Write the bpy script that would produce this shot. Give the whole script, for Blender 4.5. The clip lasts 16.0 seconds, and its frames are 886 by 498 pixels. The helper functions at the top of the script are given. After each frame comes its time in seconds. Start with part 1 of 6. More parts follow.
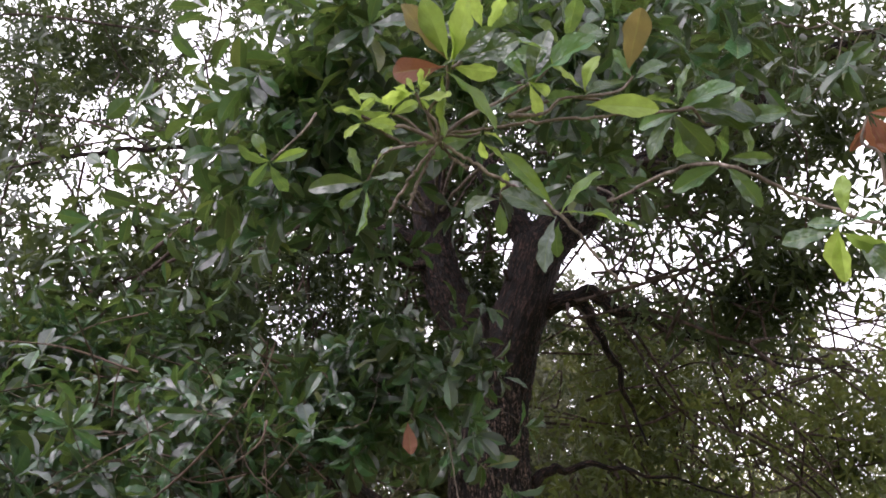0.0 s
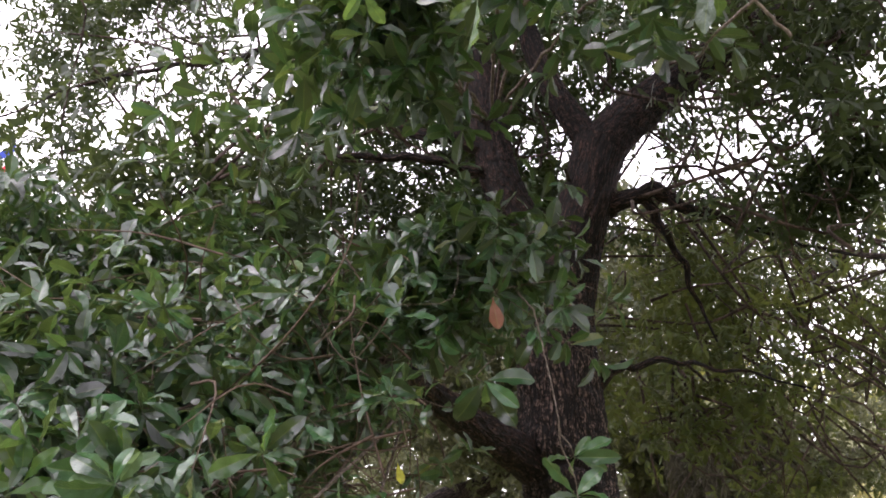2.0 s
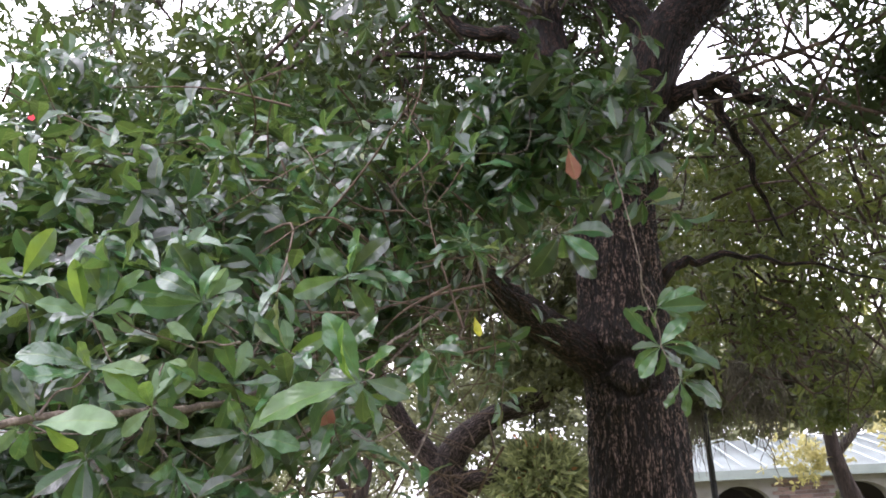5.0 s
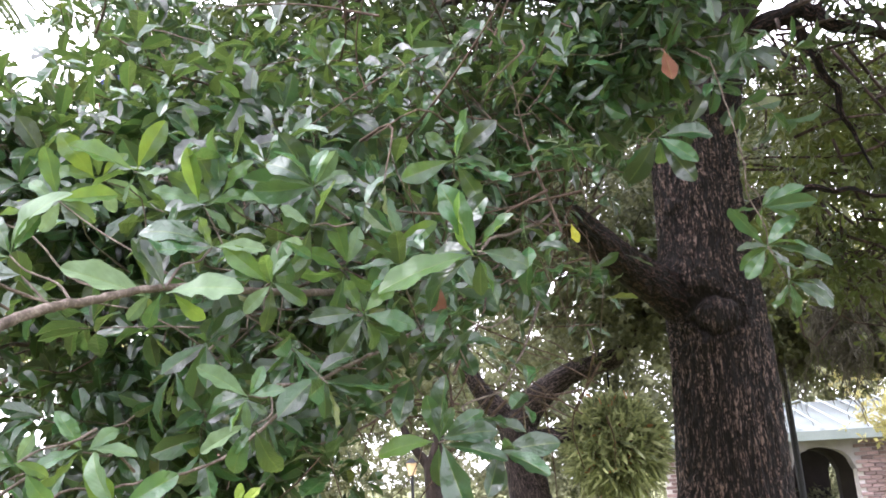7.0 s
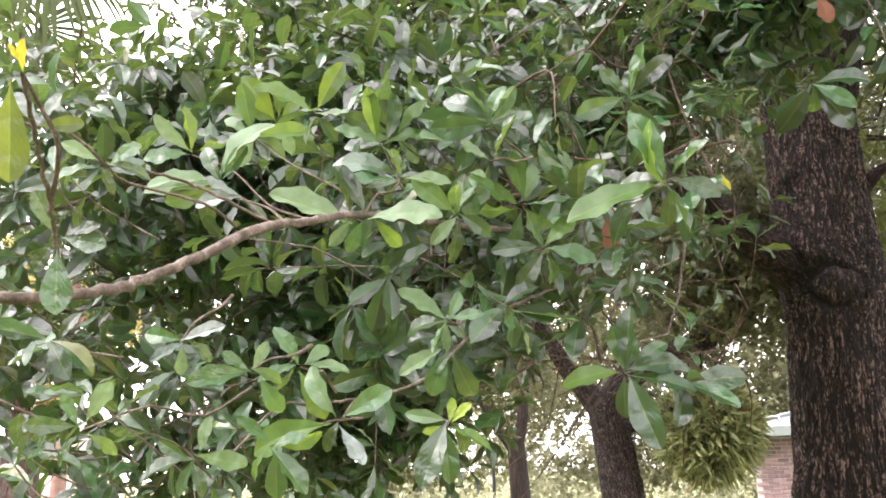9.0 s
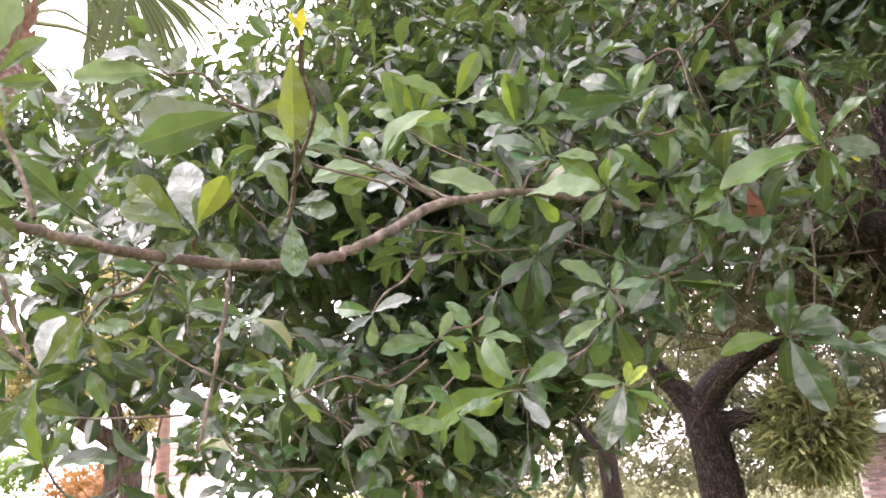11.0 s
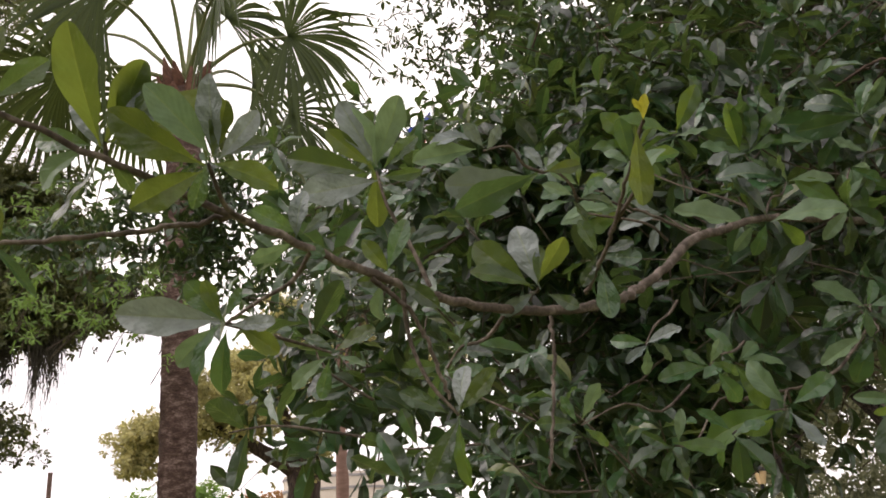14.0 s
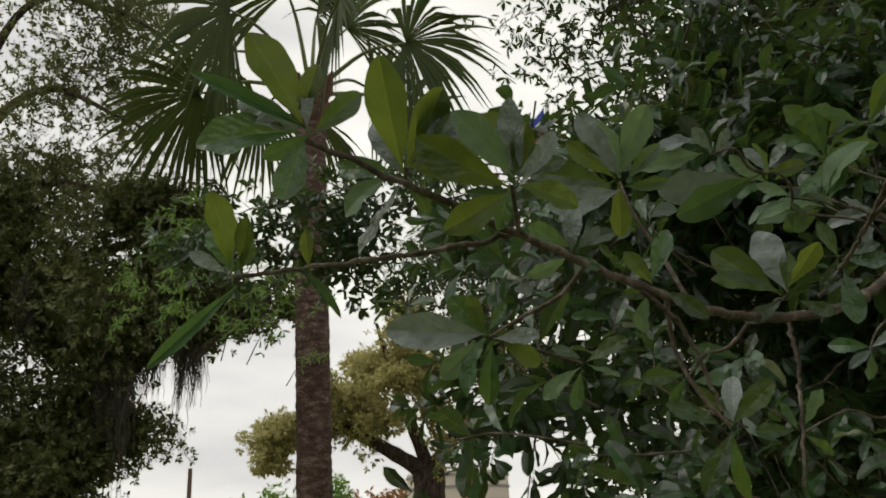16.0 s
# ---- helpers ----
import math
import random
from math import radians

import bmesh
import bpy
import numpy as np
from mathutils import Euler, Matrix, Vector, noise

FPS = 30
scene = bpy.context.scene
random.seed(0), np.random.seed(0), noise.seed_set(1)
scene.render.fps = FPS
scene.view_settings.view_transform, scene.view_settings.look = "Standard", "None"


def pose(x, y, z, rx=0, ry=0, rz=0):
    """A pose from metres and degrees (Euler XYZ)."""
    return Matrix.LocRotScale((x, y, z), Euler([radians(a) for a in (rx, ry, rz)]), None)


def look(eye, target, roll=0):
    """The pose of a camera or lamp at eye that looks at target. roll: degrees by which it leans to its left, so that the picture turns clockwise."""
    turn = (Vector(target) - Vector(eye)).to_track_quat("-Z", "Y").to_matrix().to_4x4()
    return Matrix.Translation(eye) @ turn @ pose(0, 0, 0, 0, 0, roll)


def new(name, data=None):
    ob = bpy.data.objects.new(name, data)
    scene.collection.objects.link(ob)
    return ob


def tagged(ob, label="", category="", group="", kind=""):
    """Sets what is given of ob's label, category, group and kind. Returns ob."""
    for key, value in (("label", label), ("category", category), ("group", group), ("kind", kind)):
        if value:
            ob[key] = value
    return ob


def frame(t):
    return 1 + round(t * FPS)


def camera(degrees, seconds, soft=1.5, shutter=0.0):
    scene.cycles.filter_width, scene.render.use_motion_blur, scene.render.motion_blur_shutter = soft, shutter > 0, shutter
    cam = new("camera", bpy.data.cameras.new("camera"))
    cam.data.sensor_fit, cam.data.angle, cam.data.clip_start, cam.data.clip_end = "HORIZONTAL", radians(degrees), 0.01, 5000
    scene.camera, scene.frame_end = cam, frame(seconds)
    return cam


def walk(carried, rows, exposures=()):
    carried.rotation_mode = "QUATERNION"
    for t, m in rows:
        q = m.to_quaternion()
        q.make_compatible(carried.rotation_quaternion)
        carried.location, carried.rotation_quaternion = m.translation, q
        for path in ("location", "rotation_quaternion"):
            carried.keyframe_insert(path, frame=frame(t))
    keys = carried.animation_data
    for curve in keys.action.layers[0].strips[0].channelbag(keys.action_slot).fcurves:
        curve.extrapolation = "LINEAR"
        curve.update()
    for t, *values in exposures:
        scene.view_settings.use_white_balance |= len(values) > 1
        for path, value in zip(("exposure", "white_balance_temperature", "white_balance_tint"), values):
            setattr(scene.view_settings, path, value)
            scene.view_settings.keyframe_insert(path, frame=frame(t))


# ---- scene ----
cam = camera(57.0, 16.0, soft=1.8)
PATH = [
    (0, (0.285, -0.21, 1.906), (0.273, 1.564, 2.829), -1.8),
    (0.5, (0.266, -0.188, 1.907), (0.217, 1.619, 2.763), -1.1),
    (1, (0.253, -0.157, 1.862), (0.173, 1.658, 2.699), -2.0),
    (1.5, (0.226, -0.158, 1.853), (0.116, 1.666, 2.664), -1.8),
    (2, (0.205, -0.131, 1.83), (0.071, 1.713, 2.591), -2.6),
    (2.5, (0.201, -0.114, 1.808), (0.042, 1.739, 2.542), -2.4),
    (3, (0.188, -0.094, 1.777), (0.025, 1.767, 2.492), -2.6),
    (3.5, (0.176, -0.085, 1.766), (-0.013, 1.784, 2.454), -2.9),
    (3.7, (0.169, -0.083, 1.762), (-0.036, 1.788, 2.437), -2.8),
    (6, (0.088, 0.009, 1.626), (-0.249, 1.893, 2.206), -3.1),
    (6.5, (0.064, 0.014, 1.598), (-0.338, 1.89, 2.163), -3.2),
    (7, (0.05, 0.007, 1.588), (-0.359, 1.884, 2.143), -3.0),
    (7.5, (0.032, 0.01, 1.565), (-0.408, 1.885, 2.104), -2.7),
    (8, (0.0, 0.0, 1.55), (-0.491, 1.861, 2.093), -2.7),
    (8.5, (-0.041, -0.006, 1.538), (-0.573, 1.844, 2.08), -2.3),
    (9, (-0.084, -0.02, 1.526), (-0.675, 1.815, 2.056), -1.6),
    (11.5, (-0.192, -0.089, 1.481), (-0.985, 1.656, 2.051), -3.5),
    (12, (-0.207, -0.109, 1.486), (-1.045, 1.613, 2.063), -3.7),
    (12.5, (-0.206, -0.125, 1.486), (-1.081, 1.569, 2.09), -4.0),
    (13, (-0.221, -0.155, 1.481), (-1.139, 1.51, 2.102), -3.9),
    (13.5, (-0.232, -0.183, 1.49), (-1.223, 1.447, 2.091), -3.8),
    (14, (-0.243, -0.206, 1.487), (-1.301, 1.369, 2.119), -3.8),
    (14.5, (-0.27, -0.225, 1.496), (-1.393, 1.301, 2.137), -3.4),
    (15, (-0.291, -0.235, 1.499), (-1.468, 1.251, 2.137), -2.8),
    (15.5, (-0.292, -0.258, 1.508), (-1.523, 1.177, 2.161), -2.5),
    (16, (-0.311, -0.272, 1.499), (-1.586, 1.127, 2.144), -2.7),
]
walk(cam, [(t, look(eye, target, roll)) for t, eye, target, roll in PATH], exposures=[(0.0, 0.38, 6200, 24), (2.0, 0.56, 6300, 24), (3.5, 0.66, 6350, 21), (6.0, 1.22, 5800, 21), (7.0, 1.34, 5950, 20), (9.0, 1.5, 6550, 21), (11.5, 1.0, 6650, 30), (12.5, 0.38, 6700, 28), (14.0, -0.57, 6900, 18), (15.0, -1.2, 6850, 7), (16.0, -1.5, 6850, 4)])


# ---- world and light ----
def overcast():
    w = bpy.data.worlds.new("overcast_sky")
    w.use_nodes = True
    nt = w.node_tree
    nt.nodes.clear()
    n, l = nt.nodes.new, nt.links.new
    out, bg = n("ShaderNodeOutputWorld"), n("ShaderNodeBackground")
    sky = n("ShaderNodeTexSky")
    sky.sky_type, sky.sun_disc = "NISHITA", False
    sky.sun_elevation, sky.sun_rotation = radians(42), radians(-127)
    co, mp = n("ShaderNodeTexCoord"), n("ShaderNodeMapping")
    mp.inputs["Scale"].default_value = (1.5, 1.5, 6.0)
    nz, ramp, mix = n("ShaderNodeTexNoise"), n("ShaderNodeValToRGB"), n("ShaderNodeMixRGB")
    nz.inputs["Scale"].default_value, nz.inputs["Detail"].default_value = 1.6, 6
    ramp.color_ramp.elements[0].position, ramp.color_ramp.elements[1].position = 0.33, 0.68
    ramp.color_ramp.elements[0].color = (14.6, 14.2, 15.0, 1)
    ramp.color_ramp.elements[1].color = (23.0, 22.4, 22.0, 1)
    mix.inputs[0].default_value = 0.9
    l(co.outputs["Generated"], mp.inputs["Vector"])
    l(mp.outputs[0], nz.inputs["Vector"])
    l(nz.outputs["Fac"], ramp.inputs[0])
    l(sky.outputs[0], mix.inputs[1])
    l(ramp.outputs[0], mix.inputs[2])
    l(mix.outputs[0], bg.inputs[0])
    bg.inputs[1].default_value = 0.15
    l(bg.outputs[0], out.inputs[0])
    scene.world = w


overcast()
sun_data = bpy.data.lights.new("sun", "SUN")
sun_data.energy, sun_data.angle, sun_data.color = 1.5, radians(30), (1.0, 0.97, 0.92)
sun_lamp = new("sun", sun_data)
sun_lamp.matrix_world = look((-8, -6, 9), (0, 0, 0))


# ---- materials ----
def node_material(name):
    m = bpy.data.materials.new(name)
    m.use_nodes = True
    m.node_tree.nodes.clear()
    return m, m.node_tree.nodes.new, m.node_tree.links.new


def ramp_of(n, stops):
    r = n("ShaderNodeValToRGB")
    e = r.color_ramp.elements
    while len(e) < len(stops):
        e.new(0.5)
    for s, (p, c) in zip(e, stops):
        s.position, s.color = p, (*c, 1)
    return r


def leaf_material(name, dark, light, glow, rough=0.38, through_part=0.35, odd=None, per_object=False, veins=True, grain=45.0, pucker=0.25, gloss=0.5):
    """Waxy leaf: glossy skin over a translucent blade, hue varied leaf by leaf, paler midrib and side veins."""
    m, n, l = node_material(name)
    out, mix = n("ShaderNodeOutputMaterial"), n("ShaderNodeMixShader")
    skin, back = n("ShaderNodeBsdfPrincipled"), n("ShaderNodeBsdfTranslucent")
    if per_object:
        rnd = n("ShaderNodeObjectInfo").outputs["Random"]
    else:
        rnd = n("ShaderNodeNewGeometry").outputs["Random Per Island"]
    stops = [(0.0, dark), (0.55, [(a + b) / 2 for a, b in zip(dark, light)]), (0.9, light)]
    if odd:
        stops += [(0.975, light), (0.985, odd)]
    tone = ramp_of(n, stops)
    l(rnd, tone.inputs[0])
    nz = n("ShaderNodeTexNoise")
    nz.inputs["Scale"].default_value, nz.inputs["Detail"].default_value = grain, 3
    co = n("ShaderNodeTexCoord")
    l(co.outputs["Object"], nz.inputs["Vector"])
    val = n("ShaderNodeHueSaturation")
    mr = n("ShaderNodeMapRange")
    mr.inputs["To Min"].default_value, mr.inputs["To Max"].default_value = 0.5, 1.5
    l(nz.outputs["Fac"], mr.inputs["Value"])
    l(mr.outputs[0], val.inputs["Value"])
    l(tone.outputs[0], val.inputs["Color"])
    col = val.outputs[0]
    bump = n("ShaderNodeBump")
    bump.inputs["Strength"].default_value, bump.inputs["Distance"].default_value = pucker, 0.005
    l(nz.outputs["Fac"], bump.inputs["Height"])
    if veins:
        uv, sep = n("ShaderNodeUVMap"), n("ShaderNodeSeparateXYZ")
        uv.uv_map = "UVMap"
        l(uv.outputs[0], sep.inputs[0])
        a = n("ShaderNodeMath")
        a.operation = "ABSOLUTE"
        l(sep.outputs["X"], a.inputs[0])
        rib = n("ShaderNodeMapRange")
        rib.inputs["From Min"].default_value, rib.inputs["From Max"].default_value = 0.03, 0.09
        rib.inputs["To Min"].default_value, rib.inputs["To Max"].default_value = 0.32, 0.0
        l(a.outputs[0], rib.inputs["Value"])
        vm = n("ShaderNodeMixRGB")
        vm.inputs[2].default_value = (0.22, 0.27, 0.07, 1)
        l(rib.outputs[0], vm.inputs[0])
        l(col, vm.inputs[1])
        col = vm.outputs[0]
        # side veins: slanted wave across the blade
        k = n("ShaderNodeMath")
        k.operation = "MULTIPLY_ADD"
        k.inputs[1].default_value = -0.35
        l(a.outputs[0], k.inputs[0])
        l(sep.outputs["Y"], k.inputs[2])
        s = n("ShaderNodeMath")
        s.operation = "MULTIPLY"
        s.inputs[1].default_value = 52.0
        l(k.outputs[0], s.inputs[0])
        si = n("ShaderNodeMath")
        si.operation = "SINE"
        l(s.outputs[0], si.inputs[0])
        b2 = n("ShaderNodeBump")
        b2.inputs["Strength"].default_value, b2.inputs["Distance"].default_value = 0.14, 0.0007
        l(si.outputs[0], b2.inputs["Height"])
        l(bump.outputs[0], b2.inputs["Normal"])
        bump = b2
    l(col, skin.inputs["Base Color"])
    skin.inputs["Roughness"].default_value = rough
    skin.inputs["Specular IOR Level"].default_value = gloss
    l(bump.outputs[0], skin.inputs["Normal"])
    gl = n("ShaderNodeMixRGB")
    gl.blend_type = "MULTIPLY"
    gl.inputs[0].default_value = 0.45
    gl.inputs[1].default_value = (*glow, 1)
    l(val.outputs[0], gl.inputs[2])
    gl2 = n("ShaderNodeMixRGB")
    gl2.inputs[0].default_value = 0.5
    l(gl.outputs[0], gl2.inputs[1])
    l(val.outputs[0], gl2.inputs[2])
    l(gl2.outputs[0], back.inputs["Color"])
    mix.inputs[0].default_value = through_part
    l(skin.outputs[0], mix.inputs[1])
    l(back.outputs[0], mix.inputs[2])
    l(mix.outputs[0], out.inputs["Surface"])
    return m


def rough_material(name, stops, scale=8.0, stretch=(1, 1, 1), rough=0.85, bump=0.5, depth=0.01, detail=8, metal=0.0, fine=60.0, coords="Object"):
    """Weathered matte surface: two scales of noise for tone and relief."""
    m, n, l = node_material(name)
    out, b = n("ShaderNodeOutputMaterial"), n("ShaderNodeBsdfPrincipled")
    co, mp = n("ShaderNodeTexCoord"), n("ShaderNodeMapping")
    mp.inputs["Scale"].default_value = stretch
    l(co.outputs[coords], mp.inputs["Vector"])
    n1, n2, mx = n("ShaderNodeTexNoise"), n("ShaderNodeTexNoise"), n("ShaderNodeMixRGB")
    n1.inputs["Scale"].default_value, n1.inputs["Detail"].default_value = scale, detail
    n2.inputs["Scale"].default_value, n2.inputs["Detail"].default_value = fine, 4
    l(mp.outputs[0], n1.inputs["Vector"])
    l(mp.outputs[0], n2.inputs["Vector"])
    mx.inputs[0].default_value = 0.4
    l(n1.outputs["Fac"], mx.inputs[1])
    l(n2.outputs["Fac"], mx.inputs[2])
    r = ramp_of(n, stops)
    l(mx.outputs[0], r.inputs[0])
    l(r.outputs[0], b.inputs["Base Color"])
    bp = n("ShaderNodeBump")
    bp.inputs["Strength"].default_value, bp.inputs["Distance"].default_value = bump, depth
    l(mx.outputs[0], bp.inputs["Height"])
    l(bp.outputs[0], b.inputs["Normal"])
    b.inputs["Roughness"].default_value, b.inputs["Metallic"].default_value = rough, metal
    b.inputs["Specular IOR Level"].default_value = 0.5 if rough < 0.6 else 0.25
    l(b.outputs[0], out.inputs["Surface"])
    return m


def bark_material(name, deep, mid, crest):
    """Oak bark: wavy upright ridges broken into pale flecks between dark furrows; 'grow' holds the place round and along the limb, 'scar' old callus rings."""
    m, n, l = node_material(name)
    out, b = n("ShaderNodeOutputMaterial"), n("ShaderNodeBsdfPrincipled")
    at, grow, scar = n("ShaderNodeAttribute"), n("ShaderNodeAttribute"), n("ShaderNodeAttribute")
    at.attribute_name, grow.attribute_name, scar.attribute_name = "relief", "grow", "scar"

    def op(kind, x, y):
        k = n("ShaderNodeMath")
        k.operation = kind
        for i, v in enumerate((x, y)):
            if isinstance(v, (int, float)):
                k.inputs[i].default_value = v
            else:
                l(v, k.inputs[i])
        return k.outputs[0]

    def grain(scale, stretch, lo, hi, detail=3, warp=0.8):
        mp, nz, mr = n("ShaderNodeMapping"), n("ShaderNodeTexNoise"), n("ShaderNodeMapRange")
        mp.inputs["Scale"].default_value = (1, 1, stretch)
        l(grow.outputs["Vector"], mp.inputs["Vector"])
        l(mp.outputs[0], nz.inputs["Vector"])
        nz.inputs["Scale"].default_value, nz.inputs["Detail"].default_value, nz.inputs["Distortion"].default_value = scale, detail, warp
        mr.inputs["From Min"].default_value, mr.inputs["From Max"].default_value = lo, hi
        l(nz.outputs["Fac"], mr.inputs["Value"])
        return mr.outputs[0]

    def furrowed(scale, stretch, width, warp):
        """Plates parted by thin winding lines."""
        mr = n("ShaderNodeMapRange")
        mr.inputs["From Min"].default_value, mr.inputs["From Max"].default_value = 0.012, width
        l(op("ABSOLUTE", op("SUBTRACT", grain(scale, stretch, 0.0, 1.0, 2, warp), 0.5), 0.0), mr.inputs["Value"])
        return mr.outputs[0]

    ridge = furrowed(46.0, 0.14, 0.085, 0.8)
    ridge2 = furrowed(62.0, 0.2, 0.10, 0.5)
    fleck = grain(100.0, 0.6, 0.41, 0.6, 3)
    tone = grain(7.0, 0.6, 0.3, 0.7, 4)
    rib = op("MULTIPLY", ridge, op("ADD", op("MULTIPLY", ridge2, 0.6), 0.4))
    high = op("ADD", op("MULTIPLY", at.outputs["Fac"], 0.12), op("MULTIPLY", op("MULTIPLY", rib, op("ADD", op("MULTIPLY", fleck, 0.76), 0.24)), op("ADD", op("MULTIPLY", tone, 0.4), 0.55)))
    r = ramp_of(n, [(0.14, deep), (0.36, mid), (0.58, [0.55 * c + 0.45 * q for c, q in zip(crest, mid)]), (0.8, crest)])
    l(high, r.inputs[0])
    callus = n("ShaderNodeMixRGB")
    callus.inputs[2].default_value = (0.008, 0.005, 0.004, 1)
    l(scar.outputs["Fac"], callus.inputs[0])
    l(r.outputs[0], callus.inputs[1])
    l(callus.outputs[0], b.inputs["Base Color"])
    bp = n("ShaderNodeBump")
    bp.inputs["Strength"].default_value, bp.inputs["Distance"].default_value = 1.0, 0.014
    l(high, bp.inputs["Height"])
    l(bp.outputs[0], b.inputs["Normal"])
    b.inputs["Roughness"].default_value, b.inputs["Specular IOR Level"].default_value = 0.75, 0.25
    l(b.outputs[0], out.inputs["Surface"])
    return m


LEAF = leaf_material("oak_leaf", (0.003, 0.012, 0.005), (0.030, 0.094, 0.031), (0.6, 0.85, 0.16), rough=0.28, through_part=0.21, grain=75, pucker=0.6, gloss=0.85, odd=(0.11, 0.13, 0.03))
LEAF_ONE = leaf_material("oak_leaf_single", (0.005, 0.021, 0.009), (0.040, 0.118, 0.041), (0.65, 0.9, 0.14), rough=0.28, through_part=0.34, grain=6.0, pucker=0.6, gloss=0.85, per_object=True)
# Lighter green leaf: backlight put into its colour; also colours slender young leaves.
LEAF_FRESH_BACKLIT = leaf_material("fresh_backlit_oak_leaf", (0.036, 0.10, 0.022), (0.075, 0.17, 0.040), (0.8, 0.95, 0.10), rough=0.32, through_part=0.5, grain=6.0, pucker=0.6, gloss=0.6, per_object=True)
LEAF_BROAD = leaf_material("broad_oak_leaf", (0.004, 0.018, 0.008), (0.040, 0.118, 0.044), (0.55, 0.8, 0.16), rough=0.28, through_part=0.24, grain=6.0, pucker=0.6, per_object=True, gloss=0.85)
# Olive variant for the broad near leaves, backlight put into its colour too.
LEAF_OLIVE_BACKLIT = leaf_material("olive_backlit_oak_leaf", (0.022, 0.055, 0.013), (0.052, 0.105, 0.026), (0.75, 0.85, 0.10), rough=0.34, through_part=0.5, grain=6.0, pucker=0.6, gloss=0.6, per_object=True)
# Silvery leaf: the sheen of the sky put into its colour.
LEAF_SHEEN = leaf_material("oak_leaf_sky_sheen", (0.10, 0.135, 0.125), (0.25, 0.29, 0.28), (0.6, 0.75, 0.3), rough=0.36, through_part=0.22, grain=6.0, pucker=0.7, per_object=True, gloss=0.7)
# Pale green leaf: light falling from above put into its colour.
LEAF_PALE_LIT = leaf_material("pale_lit_oak_leaf", (0.09, 0.16, 0.08), (0.16, 0.24, 0.13), (0.65, 0.85, 0.3), rough=0.4, through_part=0.35, grain=6.0, per_object=True, gloss=0.4)
LEAF_YOUNG = leaf_material("young_oak_leaf", (0.15, 0.25, 0.035), (0.34, 0.46, 0.09), (0.75, 0.9, 0.22), rough=0.42, through_part=0.5, grain=6.0, per_object=True)
LEAF_YELLOW = leaf_material("yellow_oak_leaf", (0.42, 0.42, 0.03), (0.55, 0.52, 0.05), (0.9, 0.85, 0.15), rough=0.45, through_part=0.45, grain=6.0, per_object=True)
LEAF_BRONZE = leaf_material("bronze_young_leaf", (0.09, 0.085, 0.025), (0.13, 0.11, 0.035), (0.8, 0.6, 0.2), rough=0.45, through_part=0.4, grain=6.0, per_object=True)
LEAF_DEAD = leaf_material("dead_oak_leaf", (0.12, 0.042, 0.021), (0.19, 0.075, 0.04), (0.8, 0.35, 0.15), rough=0.6, through_part=0.3, per_object=True)
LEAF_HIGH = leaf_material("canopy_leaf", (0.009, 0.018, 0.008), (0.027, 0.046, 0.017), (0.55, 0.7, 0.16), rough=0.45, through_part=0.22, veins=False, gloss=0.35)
# Lighter copy of the crown leaf: backlight on outer clumps put into the colour.
LEAF_OUTER_LIT = leaf_material("outer_backlit_leaf", (0.010, 0.021, 0.009), (0.046, 0.074, 0.026), (0.7, 0.75, 0.14), rough=0.45, through_part=0.38, veins=False, gloss=0.35)
LEAF_SHADE = leaf_material("shaded_oak_leaf", (0.045, 0.06, 0.02), (0.15, 0.16, 0.055), (0.7, 0.75, 0.2), rough=0.5, veins=False, through_part=0.25)
LEAF_FAR = leaf_material("far_oak_leaf", (0.032, 0.040, 0.018), (0.105, 0.11, 0.045), (0.6, 0.62, 0.3), rough=0.55, veins=False)
LEAF_GOLD = leaf_material("yellowing_leaf", (0.26, 0.25, 0.11), (0.50, 0.45, 0.20), (0.85, 0.8, 0.35), rough=0.6, veins=False, through_part=0.5)
LEAF_YELLOWING = leaf_material("yellow_green_leaf", (0.15, 0.16, 0.04), (0.36, 0.36, 0.10), (0.85, 0.85, 0.3), rough=0.6, veins=False, through_part=0.45)
LEAF_PALE = leaf_material("pale_olive_leaf", (0.13, 0.145, 0.075), (0.34, 0.345, 0.21), (0.8, 0.8, 0.5), rough=0.6, veins=False, through_part=0.45)
LEAF_BRIGHT = leaf_material("spring_green_leaf", (0.08, 0.16, 0.03), (0.17, 0.30, 0.06), (0.7, 0.9, 0.2), rough=0.55, veins=False)
LEAF_RUST = leaf_material("rusty_leaf", (0.16, 0.07, 0.03), (0.30, 0.15, 0.05), (0.8, 0.5, 0.15), rough=0.6, veins=False)
FERN = leaf_material("staghorn_frond", (0.07, 0.09, 0.032), (0.38, 0.41, 0.18), (0.7, 0.75, 0.4), rough=0.5, veins=False, odd=(0.40, 0.14, 0.05))
PALM_LEAF = leaf_material("palm_leaf", (0.022, 0.038, 0.014), (0.05, 0.075, 0.024), (0.5, 0.6, 0.12), rough=0.6, gloss=0.25, veins=False, through_part=0.25)
PETIOLE = rough_material("palm_petiole", [(0.3, (0.10, 0.13, 0.04)), (0.7, (0.20, 0.22, 0.08))], scale=12, rough=0.45, bump=0.2)
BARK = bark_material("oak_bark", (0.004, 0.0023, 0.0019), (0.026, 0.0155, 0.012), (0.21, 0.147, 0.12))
# Reddish limb bark, darker than the trunk's: shade and haze put into its colour.
BARK_LIMB_SHADED = bark_material("reddish_shaded_limb_bark", (0.003, 0.0016, 0.0013), (0.021, 0.0098, 0.007), (0.088, 0.049, 0.037))
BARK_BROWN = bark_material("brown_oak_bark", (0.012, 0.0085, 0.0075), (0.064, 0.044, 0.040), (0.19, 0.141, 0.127))
